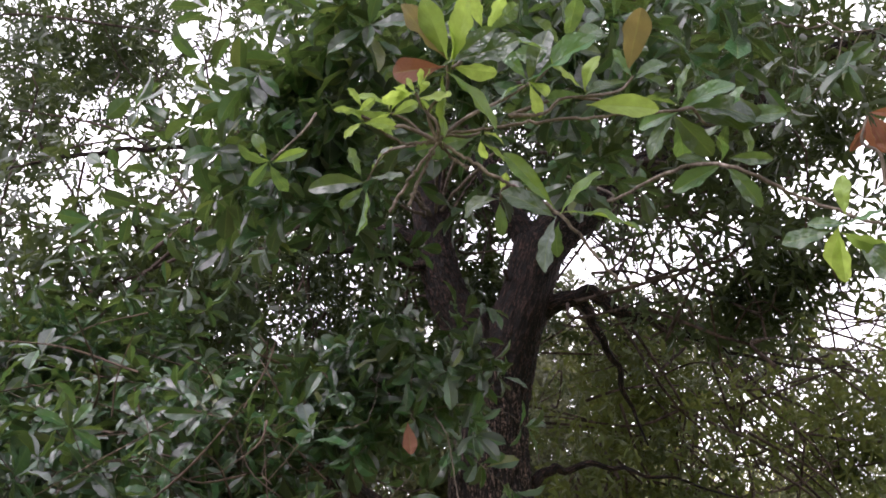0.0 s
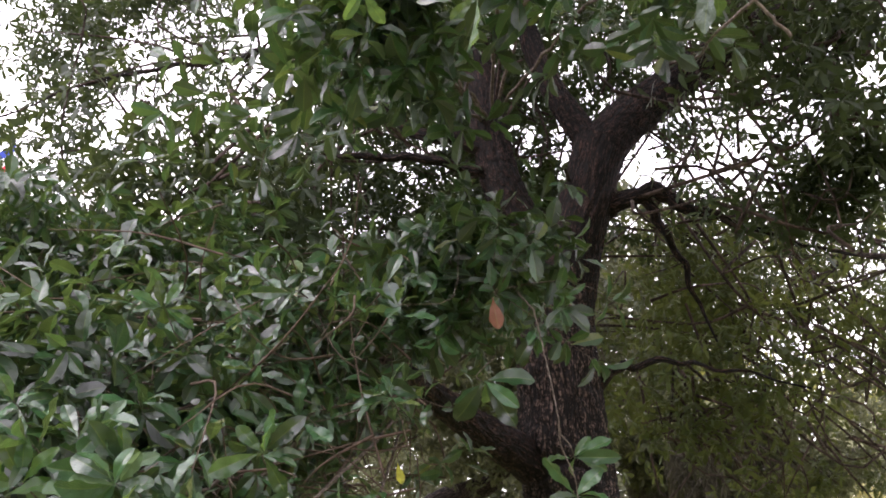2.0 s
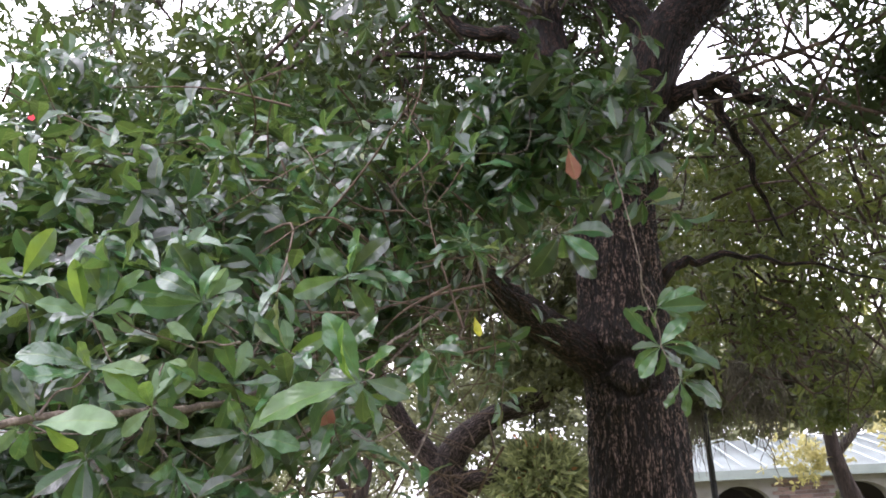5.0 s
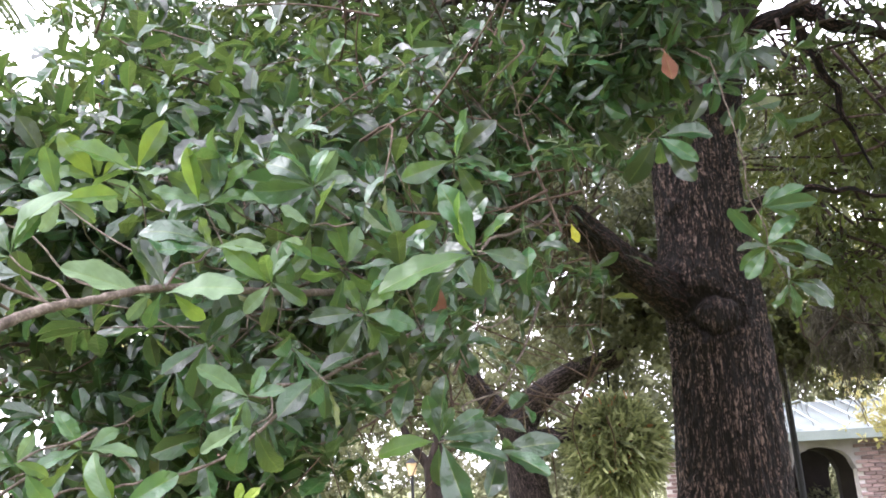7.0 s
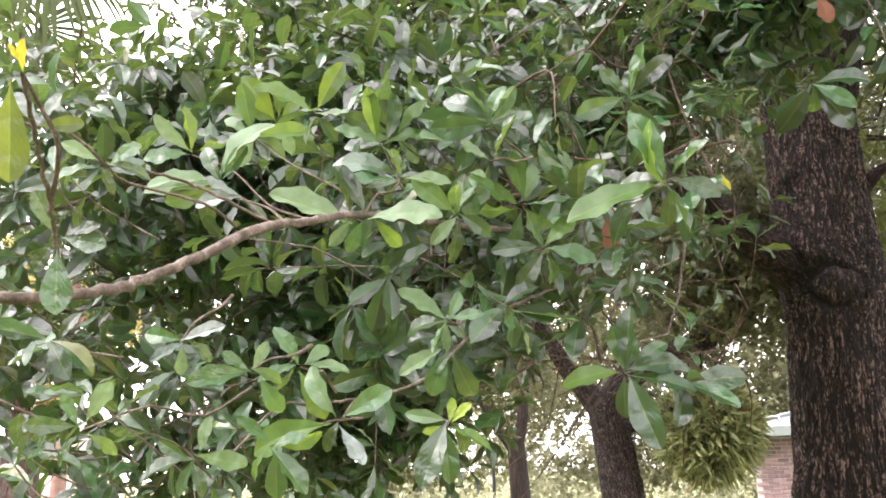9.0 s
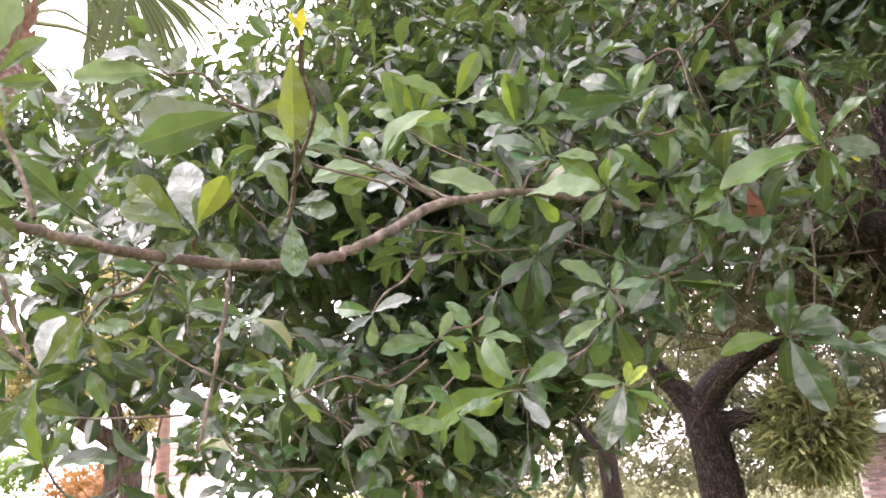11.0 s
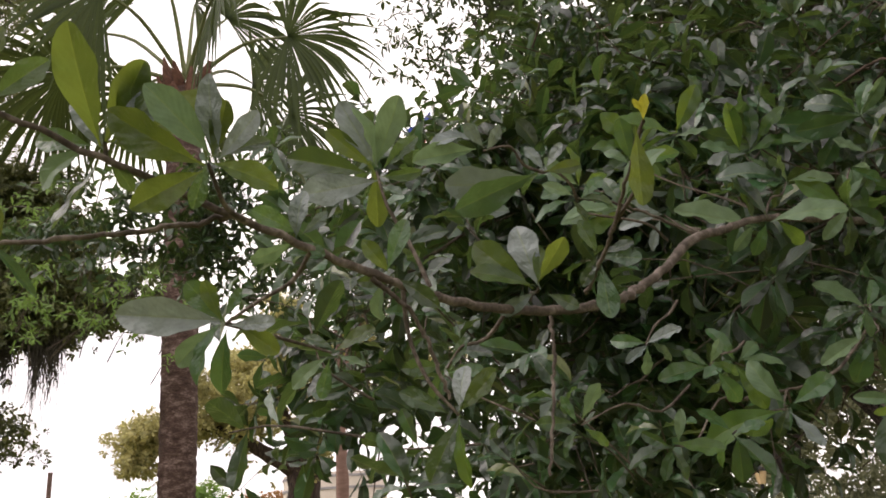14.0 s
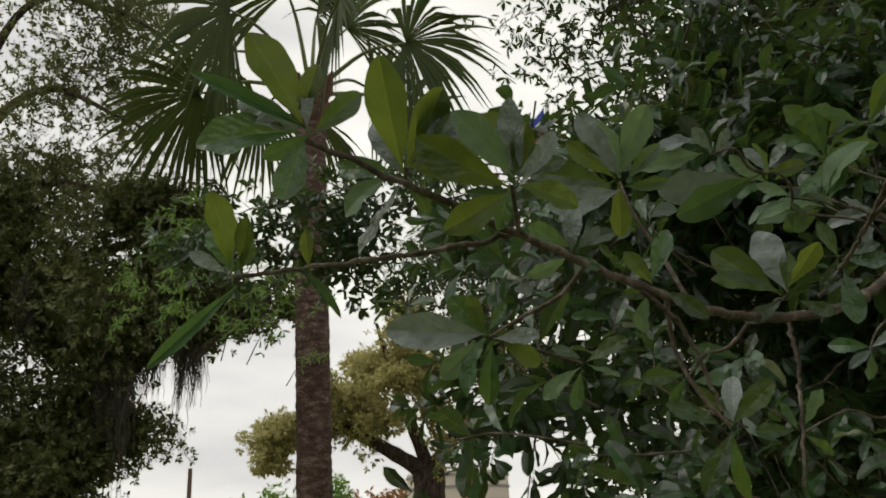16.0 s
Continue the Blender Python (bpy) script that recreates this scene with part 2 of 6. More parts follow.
BARK_DARK = rough_material("dark_far_bark", [(0.32, (0.008, 0.005, 0.0045)), (0.5, (0.022, 0.015, 0.012)), (0.68, (0.05, 0.036, 0.03))], scale=16, stretch=(1, 1, 0.22), bump=1.0, depth=0.05)
BARK_FAR = rough_material("far_oak_bark", [(0.32, (0.012, 0.008, 0.007)), (0.48, (0.05, 0.034, 0.028)), (0.66, (0.14, 0.10, 0.085))], scale=16, stretch=(1, 1, 0.22), bump=1.0, depth=0.05)
TWIG = rough_material("twig_bark", [(0.32, (0.04, 0.031, 0.024)), (0.5, (0.11, 0.088, 0.070)), (0.68, (0.27, 0.225, 0.19))], scale=60, fine=300, bump=0.6, depth=0.002)
TWIG_BROWN = rough_material("brown_twig_bark", [(0.32, (0.03, 0.02, 0.014)), (0.5, (0.08, 0.054, 0.04)), (0.68, (0.17, 0.125, 0.095))], scale=50, fine=260, bump=0.6, depth=0.002)
PALM_BARK = rough_material("palm_bark", [(0.3, (0.035, 0.02, 0.016)), (0.5, (0.10, 0.062, 0.05)), (0.68, (0.30, 0.22, 0.19))], scale=9, stretch=(1, 1, 2.2), bump=1.0, depth=0.03, fine=38)
PALM_BOOT = rough_material("palm_boot", [(0.3, (0.06, 0.03, 0.02)), (0.7, (0.20, 0.10, 0.068))], scale=20, bump=0.6)
PINK_BARK = rough_material("pinkish_palm_bark", [(0.3, (0.20, 0.115, 0.09)), (0.7, (0.36, 0.23, 0.19))], scale=7, stretch=(1, 1, 4), bump=0.8, depth=0.02)
MOSS = rough_material("spanish_moss", [(0.3, (0.075, 0.066, 0.05)), (0.7, (0.16, 0.145, 0.115))], scale=40, bump=0.2)
GRASS = rough_material("park_ground", [(0.25, (0.06, 0.085, 0.025)), (0.5, (0.13, 0.14, 0.05)), (0.75, (0.26, 0.22, 0.12))], scale=0.9, fine=22, bump=1.0, depth=0.05)
ROOF = rough_material("pale_metal_roof", [(0.3, (0.26, 0.30, 0.29)), (0.7, (0.36, 0.40, 0.385))], scale=1.2, fine=20, rough=0.5, bump=0.08, metal=0.2)
TRIM = rough_material("painted_trim", [(0.3, (0.14, 0.17, 0.16)), (0.7, (0.22, 0.25, 0.235))], scale=3, rough=0.5, bump=0.1)
STUCCO = rough_material("grey_stucco", [(0.3, (0.22, 0.205, 0.21)), (0.7, (0.33, 0.31, 0.315))], scale=4, fine=90, bump=0.4)
BRICK_EACH = rough_material("brick_each", [(0.3, (0.24, 0.15, 0.14)), (0.55, (0.38, 0.27, 0.26)), (0.8, (0.52, 0.42, 0.42))], scale=3.0, fine=50, bump=0.4)
hue = BRICK_EACH.node_tree.nodes.new("ShaderNodeHueSaturation")
rnd_node, rnd_map = BRICK_EACH.node_tree.nodes.new("ShaderNodeObjectInfo"), BRICK_EACH.node_tree.nodes.new("ShaderNodeMapRange")
rnd_map.inputs["To Min"].default_value, rnd_map.inputs["To Max"].default_value = 0.35, 0.85
BRICK_EACH.node_tree.links.new(rnd_node.outputs["Random"], rnd_map.inputs["Value"])
BRICK_EACH.node_tree.links.new(rnd_map.outputs[0], hue.inputs["Value"])
skin_node = next(k for k in BRICK_EACH.node_tree.nodes if k.type == "BSDF_PRINCIPLED")
BRICK_EACH.node_tree.links.new(skin_node.inputs["Base Color"].links[0].from_socket, hue.inputs["Color"])
BRICK_EACH.node_tree.links.new(hue.outputs[0], skin_node.inputs["Base Color"])
MORTAR = rough_material("mortar", [(0.3, (0.40, 0.37, 0.35)), (0.7, (0.52, 0.49, 0.47))], scale=20, bump=0.4)
BLACK = rough_material("black_painted_steel", [(0.3, (0.012, 0.012, 0.013)), (0.7, (0.022, 0.022, 0.023))], scale=9, rough=0.7, bump=0.1)
WHITE_POLE = rough_material("white_painted_steel", [(0.3, (0.62, 0.62, 0.62)), (0.7, (0.76, 0.76, 0.75))], scale=6, rough=0.35, bump=0.1)
# Near-black for the pavilion's inside: shade under the roof put into the colour.
SHADED_WALL = rough_material("shaded_inner_wall", [(0.3, (0.035, 0.03, 0.03)), (0.7, (0.06, 0.05, 0.048))], scale=4, bump=0.3)
BEIGE = rough_material("beige_render", [(0.3, (0.52, 0.45, 0.38)), (0.7, (0.62, 0.55, 0.48))], scale=0.5, bump=0.2)
FLAG_RED = rough_material("red_cloth", [(0.3, (0.45, 0.03, 0.05)), (0.7, (0.6, 0.05, 0.07))], scale=4, bump=0.1)
FLAG_WHITE = rough_material("white_cloth", [(0.3, (0.7, 0.7, 0.7)), (0.7, (0.8, 0.8, 0.8))], scale=4, bump=0.1)
FLAG_BLUE = rough_material("blue_cloth", [(0.3, (0.03, 0.05, 0.25)), (0.7, (0.05, 0.08, 0.35))], scale=4, bump=0.1)
LANTERN = rough_material("amber_glass", [(0.3, (0.55, 0.38, 0.2)), (0.7, (0.65, 0.48, 0.28))], scale=9, rough=0.2, bump=0.05)

rng = np.random.default_rng(7)


# ---- mesh helpers ----
def mesh_of(name, verts, faces, material, uv=None, smooth=True, slots=None, relief=None, scar=None, grow=None):
    me = bpy.data.meshes.new(name)
    verts = np.asarray(verts, np.float32)
    faces = np.asarray(faces, np.int32)
    me.vertices.add(len(verts))
    me.vertices.foreach_set("co", verts.ravel())
    k = faces.shape[1]
    me.loops.add(faces.size)
    me.loops.foreach_set("vertex_index", faces.ravel())
    me.polygons.add(len(faces))
    me.polygons.foreach_set("loop_start", np.arange(0, faces.size, k, dtype=np.int32))
    me.polygons.foreach_set("use_smooth", np.full(len(faces), smooth))
    if uv is not None:
        layer = me.uv_layers.new(name="UVMap")
        layer.data.foreach_set("uv", np.asarray(uv, np.float32)[faces.ravel()].ravel())
    if relief is not None:
        at = me.attributes.new("relief", "FLOAT", "POINT")
        at.data.foreach_set("value", np.asarray(relief, np.float32))
        at = me.attributes.new("scar", "FLOAT", "POINT")
        at.data.foreach_set("value", np.asarray(scar, np.float32))
        at = me.attributes.new("grow", "FLOAT_VECTOR", "POINT")
        at.data.foreach_set("vector", np.asarray(grow, np.float32).ravel())
    for mat in material if isinstance(material, (list, tuple)) else [material]:
        me.materials.append(mat)
    if slots is not None:
        me.polygons.foreach_set("material_index", np.asarray(slots, np.int32))
    me.update(calc_edges=True)
    if uv is not None and np.max(uv) > 0:
        # a crease along each midrib
        ends = np.empty(2 * len(me.edges), np.int32)
        me.edges.foreach_get("vertices", ends)
        crease = (np.asarray(uv)[:, 0][ends.reshape(-1, 2)] == 0).all(1)
        me.attributes.new("sharp_edge", "BOOLEAN", "EDGE").data.foreach_set("value", crease)
    me.validate()
    return me


def thing(name, label, category, kind="", group="", at=(0, 0, 0)):
    ob = new(name)
    ob.location = at
    return tagged(ob, label, category, group, kind)


def part_of(name, me, parent, label="", kind=""):
    ob = new(name, me)
    ob.parent = parent
    ob.location = -Vector(parent.location) if parent.type == "EMPTY" else (0, 0, 0)
    if label or kind:
        tagged(ob, label, "", "", kind)
    return ob


def part(name, bm, material, parent, label=""):
    me = bpy.data.meshes.new(name)
    bm.to_mesh(me)
    bm.free()
    me.materials.append(material)
    return part_of(name, me, parent, label)


def unit(v):
    v = np.asarray(v, float)
    return v / np.maximum(np.linalg.norm(v, axis=-1, keepdims=True), 1e-9)


def frame_of(d):
    """Two unit vectors square to each row of d."""
    d = unit(d)
    ref = np.where(np.abs(d[..., 2:3]) > 0.9, np.array([1.0, 0, 0]), np.array([0, 0, 1.0]))
    u = unit(np.cross(ref, d))
    return u, np.cross(d, u)


def spline(points, n):
    """n places on a smooth curve through the points."""
    p = np.asarray(points, float)
    q = np.vstack([2 * p[0] - p[1], p, 2 * p[-1] - p[-2]])
    t = np.linspace(0, len(p) - 1 - 1e-6, n)
    i, f = t.astype(int), (t % 1)[:, None]
    a, b, c, d = q[i], q[i + 1], q[i + 2], q[i + 3]
    return 0.5 * (2 * b + (c - a) * f + (2 * a - 5 * b + 4 * c - d) * f**2 + (3 * b - a - 3 * c + d) * f**3)


def tube(path, radii, sides=8, cap=True):
    """Verts and quads of a tapering tube along a path."""
    path = np.asarray(path, float)
    d = np.gradient(path, axis=0)
    u, v = frame_of(d)
    for i in range(1, len(u)):
        # carry the frame along without twisting
        di = unit(d[i])
        w = u[i - 1] - di * (u[i - 1] @ di)
        if np.linalg.norm(w) > 1e-6:
            u[i] = unit(w)
            v[i] = np.cross(di, u[i])
    a = np.linspace(0, 2 * np.pi, sides, endpoint=False)
    ring = np.cos(a)[None, :, None] * u[:, None] + np.sin(a)[None, :, None] * v[:, None]
    vs = path[:, None] + ring * np.asarray(radii, float)[:, None, None]
    n = len(path)
    i, j = np.meshgrid(np.arange(n - 1), np.arange(sides), indexing="ij")
    k = (j + 1) % sides
    fs = np.stack([i * sides + j, i * sides + k, (i + 1) * sides + k, (i + 1) * sides + j], -1).reshape(-1, 4)
    return vs.reshape(-1, 3), fs, ring.reshape(-1, 3)


class Pile:
    """Collects loose quads and joins them into one mesh."""

    def __init__(self):
        self.v, self.f, self.uv, self.n = [], [], [], 0

    def add(self, v, f, uv=None):
        self.v.append(v)
        self.f.append(np.asarray(f) + self.n)
        self.uv.append(np.zeros((len(v), 2)) if uv is None else uv)
        self.n += len(v)

    def mesh(self, name, material, smooth=True):
        return mesh_of(name, np.concatenate(self.v), np.concatenate(self.f), material, np.concatenate(self.uv), smooth)


# ---- leaves ----
def blade(along, bend=0.25, fold=0.12, wave=0.0, shape=1.0, strips=2, peak=1.3):
    """An elliptic oak leaf, widest past its middle, of length 1 along +y with its upper side to +z: strips of quads beside the midrib.
    Returns verts, quads, uv (across -1..1, along 0..1)."""
    t = np.array(along)
    rows = len(t) - 1
    wide = 0.168 * shape * np.sin(np.pi * np.clip((t - 0.06) / 0.94, 0, 1) ** peak) ** 0.6
    half = np.maximum(wide, np.where(t < 0.2, 0.011, 0.004))
    step, ang = np.diff(t), bend * (t[1:] + t[:-1]) / 2
    y = np.concatenate([[0], np.cumsum(np.cos(ang) * step)])
    z = -np.concatenate([[0], np.cumsum(np.sin(ang) * step)])
    v, uv, f = [], [], []
    for i in range(rows + 1):
        w, q = wave * math.sin(15.0 * t[i]), wave * math.sin(19.0 * t[i] + 1.3)
        row = [(-half[i] * (1 + 0.3 * q), y[i], z[i] + fold * half[i] + w * half[i]), (0, y[i], z[i]), (half[i] * (1 - 0.3 * w), y[i], z[i] + fold * half[i] - q * half[i])]
        edge = [(-1, t[i]), (0, t[i]), (1, t[i])]
        v += row if strips == 2 else [row[0], row[2]]
        uv += edge if strips == 2 else [edge[0], edge[2]]
    k = strips + 1
    for i in range(rows):
        for j in range(strips):
            a = k * i + j
            f.append((a, a + 1, a + k + 1, a + k))
    return np.array(v), np.array(f), np.array(uv, float)


FINE = [0, 0.06, 0.12, 0.2, 0.29, 0.38, 0.47, 0.56, 0.65, 0.74, 0.82, 0.89, 0.95, 0.985, 1.0]
SOME = [0, 0.1, 0.22, 0.38, 0.55, 0.72, 0.88, 1.0]
NEAR_BLADES = [blade(FINE, 0.45, 0.3, 0.16, 1.1, peak=1.43), blade(FINE, 0.9, 0.45, -0.2, 1.02, peak=1.33), blade(FINE, -0.2, 0.25, 0.22, 1.18, peak=1.63), blade(FINE, 0.65, 0.2, 0.26, 1.14, peak=1.53), blade(FINE, 0.2, 0.55, -0.22, 1.08, peak=1.38), blade(FINE, 1.2, 0.4, 0.2, 1.06, peak=1.48)]
ROUND_BLADES = len(NEAR_BLADES)
NEAR_BLADES += [blade(FINE, 0.3, 0.3, 0.12, 1.14, peak=1.58), blade(FINE, 0.6, 0.45, 0.18, 1.12, peak=1.48), blade(FINE, -0.1, 0.25, 0.14, 1.2, peak=1.68)]
NARROW_BLADE = len(NEAR_BLADES)
NEAR_BLADES.append(blade(FINE, 0.5, 0.9, 0.12, 0.4, peak=1.2))
MID_BLADES = [blade(SOME, 0.4, 0.35, 0.14, 1.02, peak=1.38), blade(SOME, 0.9, 0.5, 0.18, 0.98, peak=1.28), blade(SOME, 0.1, 0.3, 0.2, 1.12, peak=1.58), blade(SOME, 0.65, 0.6, -0.15, 1.04, peak=1.43)]
FAR_BLADES = [blade([0, 0.3, 0.72, 1.0], 0.6, 0.0, 0.0, 0.95, 1)]
TINY_BLADES = [(np.array([(0, 0, 0), (0.24, 0.6, 0.04), (0, 1.0, -0.1), (-0.24, 0.6, 0.04)]), np.array([(0, 1, 2, 3)]), np.array([(0, 0), (1, 0.6), (0, 1), (-1, 0.6)], float))]


class Foliage:
    """Leaves given by root, direction, upper side and length, joined into one mesh at the end."""

    def __init__(self):
        self.rows = []

    def add(self, root, way, up, size):
        self.rows.append(np.concatenate([root, way, up, np.asarray(size)[:, None]], 1))

    def count(self):
        return sum(len(r) for r in self.rows)

    def mesh(self, name, material, blades, broad=1.0):
        r = np.concatenate(self.rows)
        pile = Pile()
        pick = rng.integers(0, len(blades), len(r))
        for b, (v, f, uv) in enumerate(blades):
            s = r[pick == b]
            if not len(s):
                continue
            y = unit(s[:, 3:6])
            x = unit(np.cross(y, s[:, 6:9]))
            z = np.cross(x, y)
            wide = broad * rng.uniform(0.8, 1.2, len(s))[:, None, None]
            vs = s[:, None, :3] + s[:, None, 9:10] * (v[None, :, :1] * x[:, None] * wide + v[None, :, 1:2] * y[:, None] + v[None, :, 2:] * z[:, None])
            fs = f[None] + (np.arange(len(s)) * len(v))[:, None, None]
            pile.add(vs.reshape(-1, 3), fs.reshape(-1, 4), np.tile(uv, (len(s), 1)))
        return pile.mesh(name, material)


def rosettes(tips, ways, leaves, size, spread=(35, 95), skip=0.15, gap=0.02):
    """Whorls of leaves round the ends of twigs: roots, directions, upper sides, lengths."""
    k = len(tips)
    tips, ways = np.repeat(tips, leaves, 0), unit(np.repeat(ways, leaves, 0))
    i = np.tile(np.arange(leaves), k)
    keep = rng.random(len(i)) > skip
    tips, ways, i = tips[keep], ways[keep], i[keep]
    az = i * 2.4 + np.repeat(rng.uniform(0, 6.3, k), leaves)[keep] + rng.normal(0, 0.3, len(i))
    th = np.radians(spread[0] + (spread[1] - spread[0]) * (i / leaves) + rng.normal(0, 12, len(i)))
    u, v = frame_of(ways)
    rad = np.cos(az)[:, None] * u + np.sin(az)[:, None] * v
    d = np.cos(th)[:, None] * ways + np.sin(th)[:, None] * rad
    d[:, 2] -= rng.uniform(0.0, 0.25, len(i))
    up = np.sin(th)[:, None] * ways - np.cos(th)[:, None] * rad
    up = unit(up + np.array([0, 0, 0.9]) + rng.normal(0, 0.45, up.shape))
    root = tips - ways * (gap * i / leaves * rng.uniform(0.5, 3.0, len(i)))[:, None]
    return root, unit(d), up, size * rng.uniform(0.65, 1.2, len(i))


def bough(points, radius, twigs, reach, leaves, size, store, tree, per_twig=7, start=0.15, lift=0.25, sides=6):
    """A leafy bough: a tapering stem, side twigs along it and a whorl of leaves on each twig and at each twig's middle."""
    n = 10 * len(points)
    wood = Pile()
    path = spline(points, n)
    seg = np.linalg.norm(np.diff(path, axis=0), axis=1).mean()
    path[1:-1] += rng.normal(0, 0.12, (n - 2, 3)) * seg
    v, f, _ = tube(path, np.linspace(radius, max(radius * 0.25, 0.0012), n), sides)
    wood.add(v, f)
    t = np.sort(rng.uniform(start, 1, twigs))
    at = path[(t * (n - 1)).astype(int)]
    along = unit(np.gradient(path, axis=0))[(t * (n - 1)).astype(int)]
    side = unit(np.cross(along, rng.normal(0, 1, along.shape)))
    way = unit(0.55 * along + side + np.array([0, 0, lift]) * rng.normal(1, 0.8, (twigs, 1)))
    length = reach * rng.uniform(0.35, 1.1, twigs)
    ends = at + way * length[:, None] + np.array([0, 0, -0.12]) * (length**2)[:, None]
    for a, e, w, s in zip(at, ends, way, length):
        mid = (a + e) / 2 + rng.normal(0, 0.06, 3) * s + np.array([0, 0, 0.05 * s])
        v, f, _ = tube(spline([a, mid, e], 5), np.linspace(0.001 + 0.0022 * s, 0.0008, 5), 4)
        wood.add(v, f)
    tips = np.concatenate([ends, at + (ends - at) * rng.uniform(0.45, 0.8, (twigs, 1)), path[-1:]])
    ways = np.concatenate([way, unit(way + rng.normal(0, 0.7, way.shape)), along[-1:]])
    store.add(*rosettes(tips, ways, per_twig, size))
    part_of("bough", wood.mesh("bough", TWIG), tree)


def lumpy(p, seed):
    """Cheap smooth noise of many places at once, about -1 to 1."""
    r = np.random.default_rng(seed)
    out = np.zeros(len(p))
    for k in range(7):
        out += np.sin(p @ r.normal(0, 2.2, 3) + r.uniform(0, 6.3))
    return out / 3.0


def clumps(centre, radii, number, size, store, leaves=6, grain=1.1, cut=0.0, droop=0.0, skip=0.15):
    """Twig ends with leaves scattered through an uneven ellipsoid, thinned by noise so that gaps stay open."""
    c, r = np.array(centre, float), np.array(radii, float)
    p = unit(rng.normal(0, 1, (number * 4, 3))) * rng.uniform(0, 1, (number * 4, 1)) ** 0.45 * np.exp(rng.normal(0, 0.17, (number * 4, 1)))
    w = c + p * r
    keep = lumpy(w * grain, 11) + 0.6 * lumpy(w * grain * 2.7, 12) + rng.normal(0, 0.25, len(w)) > cut
    tips = w[keep][:number]
    ways = unit((tips - c) / r + rng.normal(0, 0.6, tips.shape) + np.array([0, 0, 0.3 - droop]))
    store.add(*rosettes(tips, ways, leaves, size, skip=skip))


# ---- wood with bark ----
def bark_limb(name, points, radii, parent, sides=96, step=0.016, ridge=0.012, cell=0.035, label="", knots=(), material=None):
    """A limb with furrowed bark: long plates between branching cracks, swellings at its knots."""
    length = sum((Vector(b) - Vector(a)).length for a, b in zip(points, points[1:]))
    n = max(8, int(length / step))
    path = spline(points, n)
    rad = np.interp(np.linspace(0, len(points) - 1, n), range(len(points)), radii)
    v, f, out = tube(path, rad, sides)
    relief, scar, grow = np.empty(len(v)), np.zeros(len(v)), np.empty((len(v), 3))
    for i, (p, o) in enumerate(zip(v, out)):
        a, row = (i % sides) / sides * 2 * math.pi, i // sides
        r = rad[row]
        s = row * step
        grow[i] = (math.cos(a) * r, math.sin(a) * r, s)
        q = Vector((math.cos(a) * r / cell, math.sin(a) * r / cell, s / (cell * 5.0)))
        q += 0.45 * noise.noise_vector(q * 0.7)
        h = 1.0 - abs(noise.noise(q)) * 3.0
        h = max(h, 0.85 - abs(noise.noise(q * 1.4 + Vector((7.3, 2.1, 4.4)))) * 3.2)
        h = 0.85 * h + 0.30 * noise.noise(Vector((q.x * 1.6, q.y * 1.6, q.z * 9.0))) + 0.15 * noise.noise(q * 6.0)
        relief[i] = max(0.0, min(1.0, h))
        low = noise.noise(Vector((math.cos(a), math.sin(a), s * 1.6)))
        lump = 0.05 * r * low
        for place, size, high, ring in knots:
            away = Vector(p) - Vector(place)
            g = Vector((away.x, away.y, away.z * 1.3)).length / size
            g *= 1.0 + 0.42 * noise.noise(Vector(p) * 9.0) + 0.15 * noise.noise(Vector(p) * 31.0)
            dip = ring * math.exp(-((g - 0.85) * 6.0) ** 2)
            lump += high * math.exp(-g * g) - dip
            relief[i] = max(0.0, relief[i] - 18.0 * dip)
            scar[i] = min(0.92, scar[i] + 40.0 * dip + (0.2 * math.exp(-((g / 0.5) ** 4)) if ring > 0.015 else 0.0))
        v[i] = p + o * (ridge * (relief[i] - 0.6) + lump)
    return part_of(name, mesh_of(name, v, f, material or BARK, relief=relief, scar=scar, grow=grow), parent, label)


def plain_limb(name, points, radii, parent, material, sides=12, label="", wobble=0.04):
    n = 8 * len(points)
    path = spline(points, n)
    rad = np.interp(np.linspace(0, len(points) - 1, n), range(len(points)), radii)
    v, f, out = tube(path, rad, sides)
    k = np.array([noise.noise(Vector(p) * 3.0) for p in v])[:, None]
    v = v + out * k * wobble * np.repeat(rad, sides)[:, None] * 4
    return part_of(name, mesh_of(name, v, f, material), parent, label)


# ---- the ground ----
def ground_height(x, y):
    d = math.hypot(x, y)
    fall = -0.45 * min(1.0, max(0.0, (d - 6.0) / 9.0))
    return fall + 0.05 * noise.noise(Vector((x * 0.25, y * 0.25, 0))) * min(1.0, 30.0 / (d + 1))


def build_ground():
    axis = np.concatenate([-np.geomspace(2500, 30, 14), np.linspace(-28, 40, 60), np.geomspace(44, 2500, 14)])
    x, y = np.meshgrid(axis, axis, indexing="ij")
    v = [(a, b, ground_height(a, b)) for a, b in zip(x.ravel(), y.ravel())]
    m = len(axis)
    i, j = np.meshgrid(np.arange(m - 1), np.arange(m - 1), indexing="ij")
    f = np.stack([i * m + j, (i + 1) * m + j, (i + 1) * m + j + 1, i * m + j + 1], -1).reshape(-1, 4)
    tagged(new("ground", mesh_of("ground", v, f, GRASS)), "dry patchy park grass with bare earth", "ground", kind="structure")


build_ground()


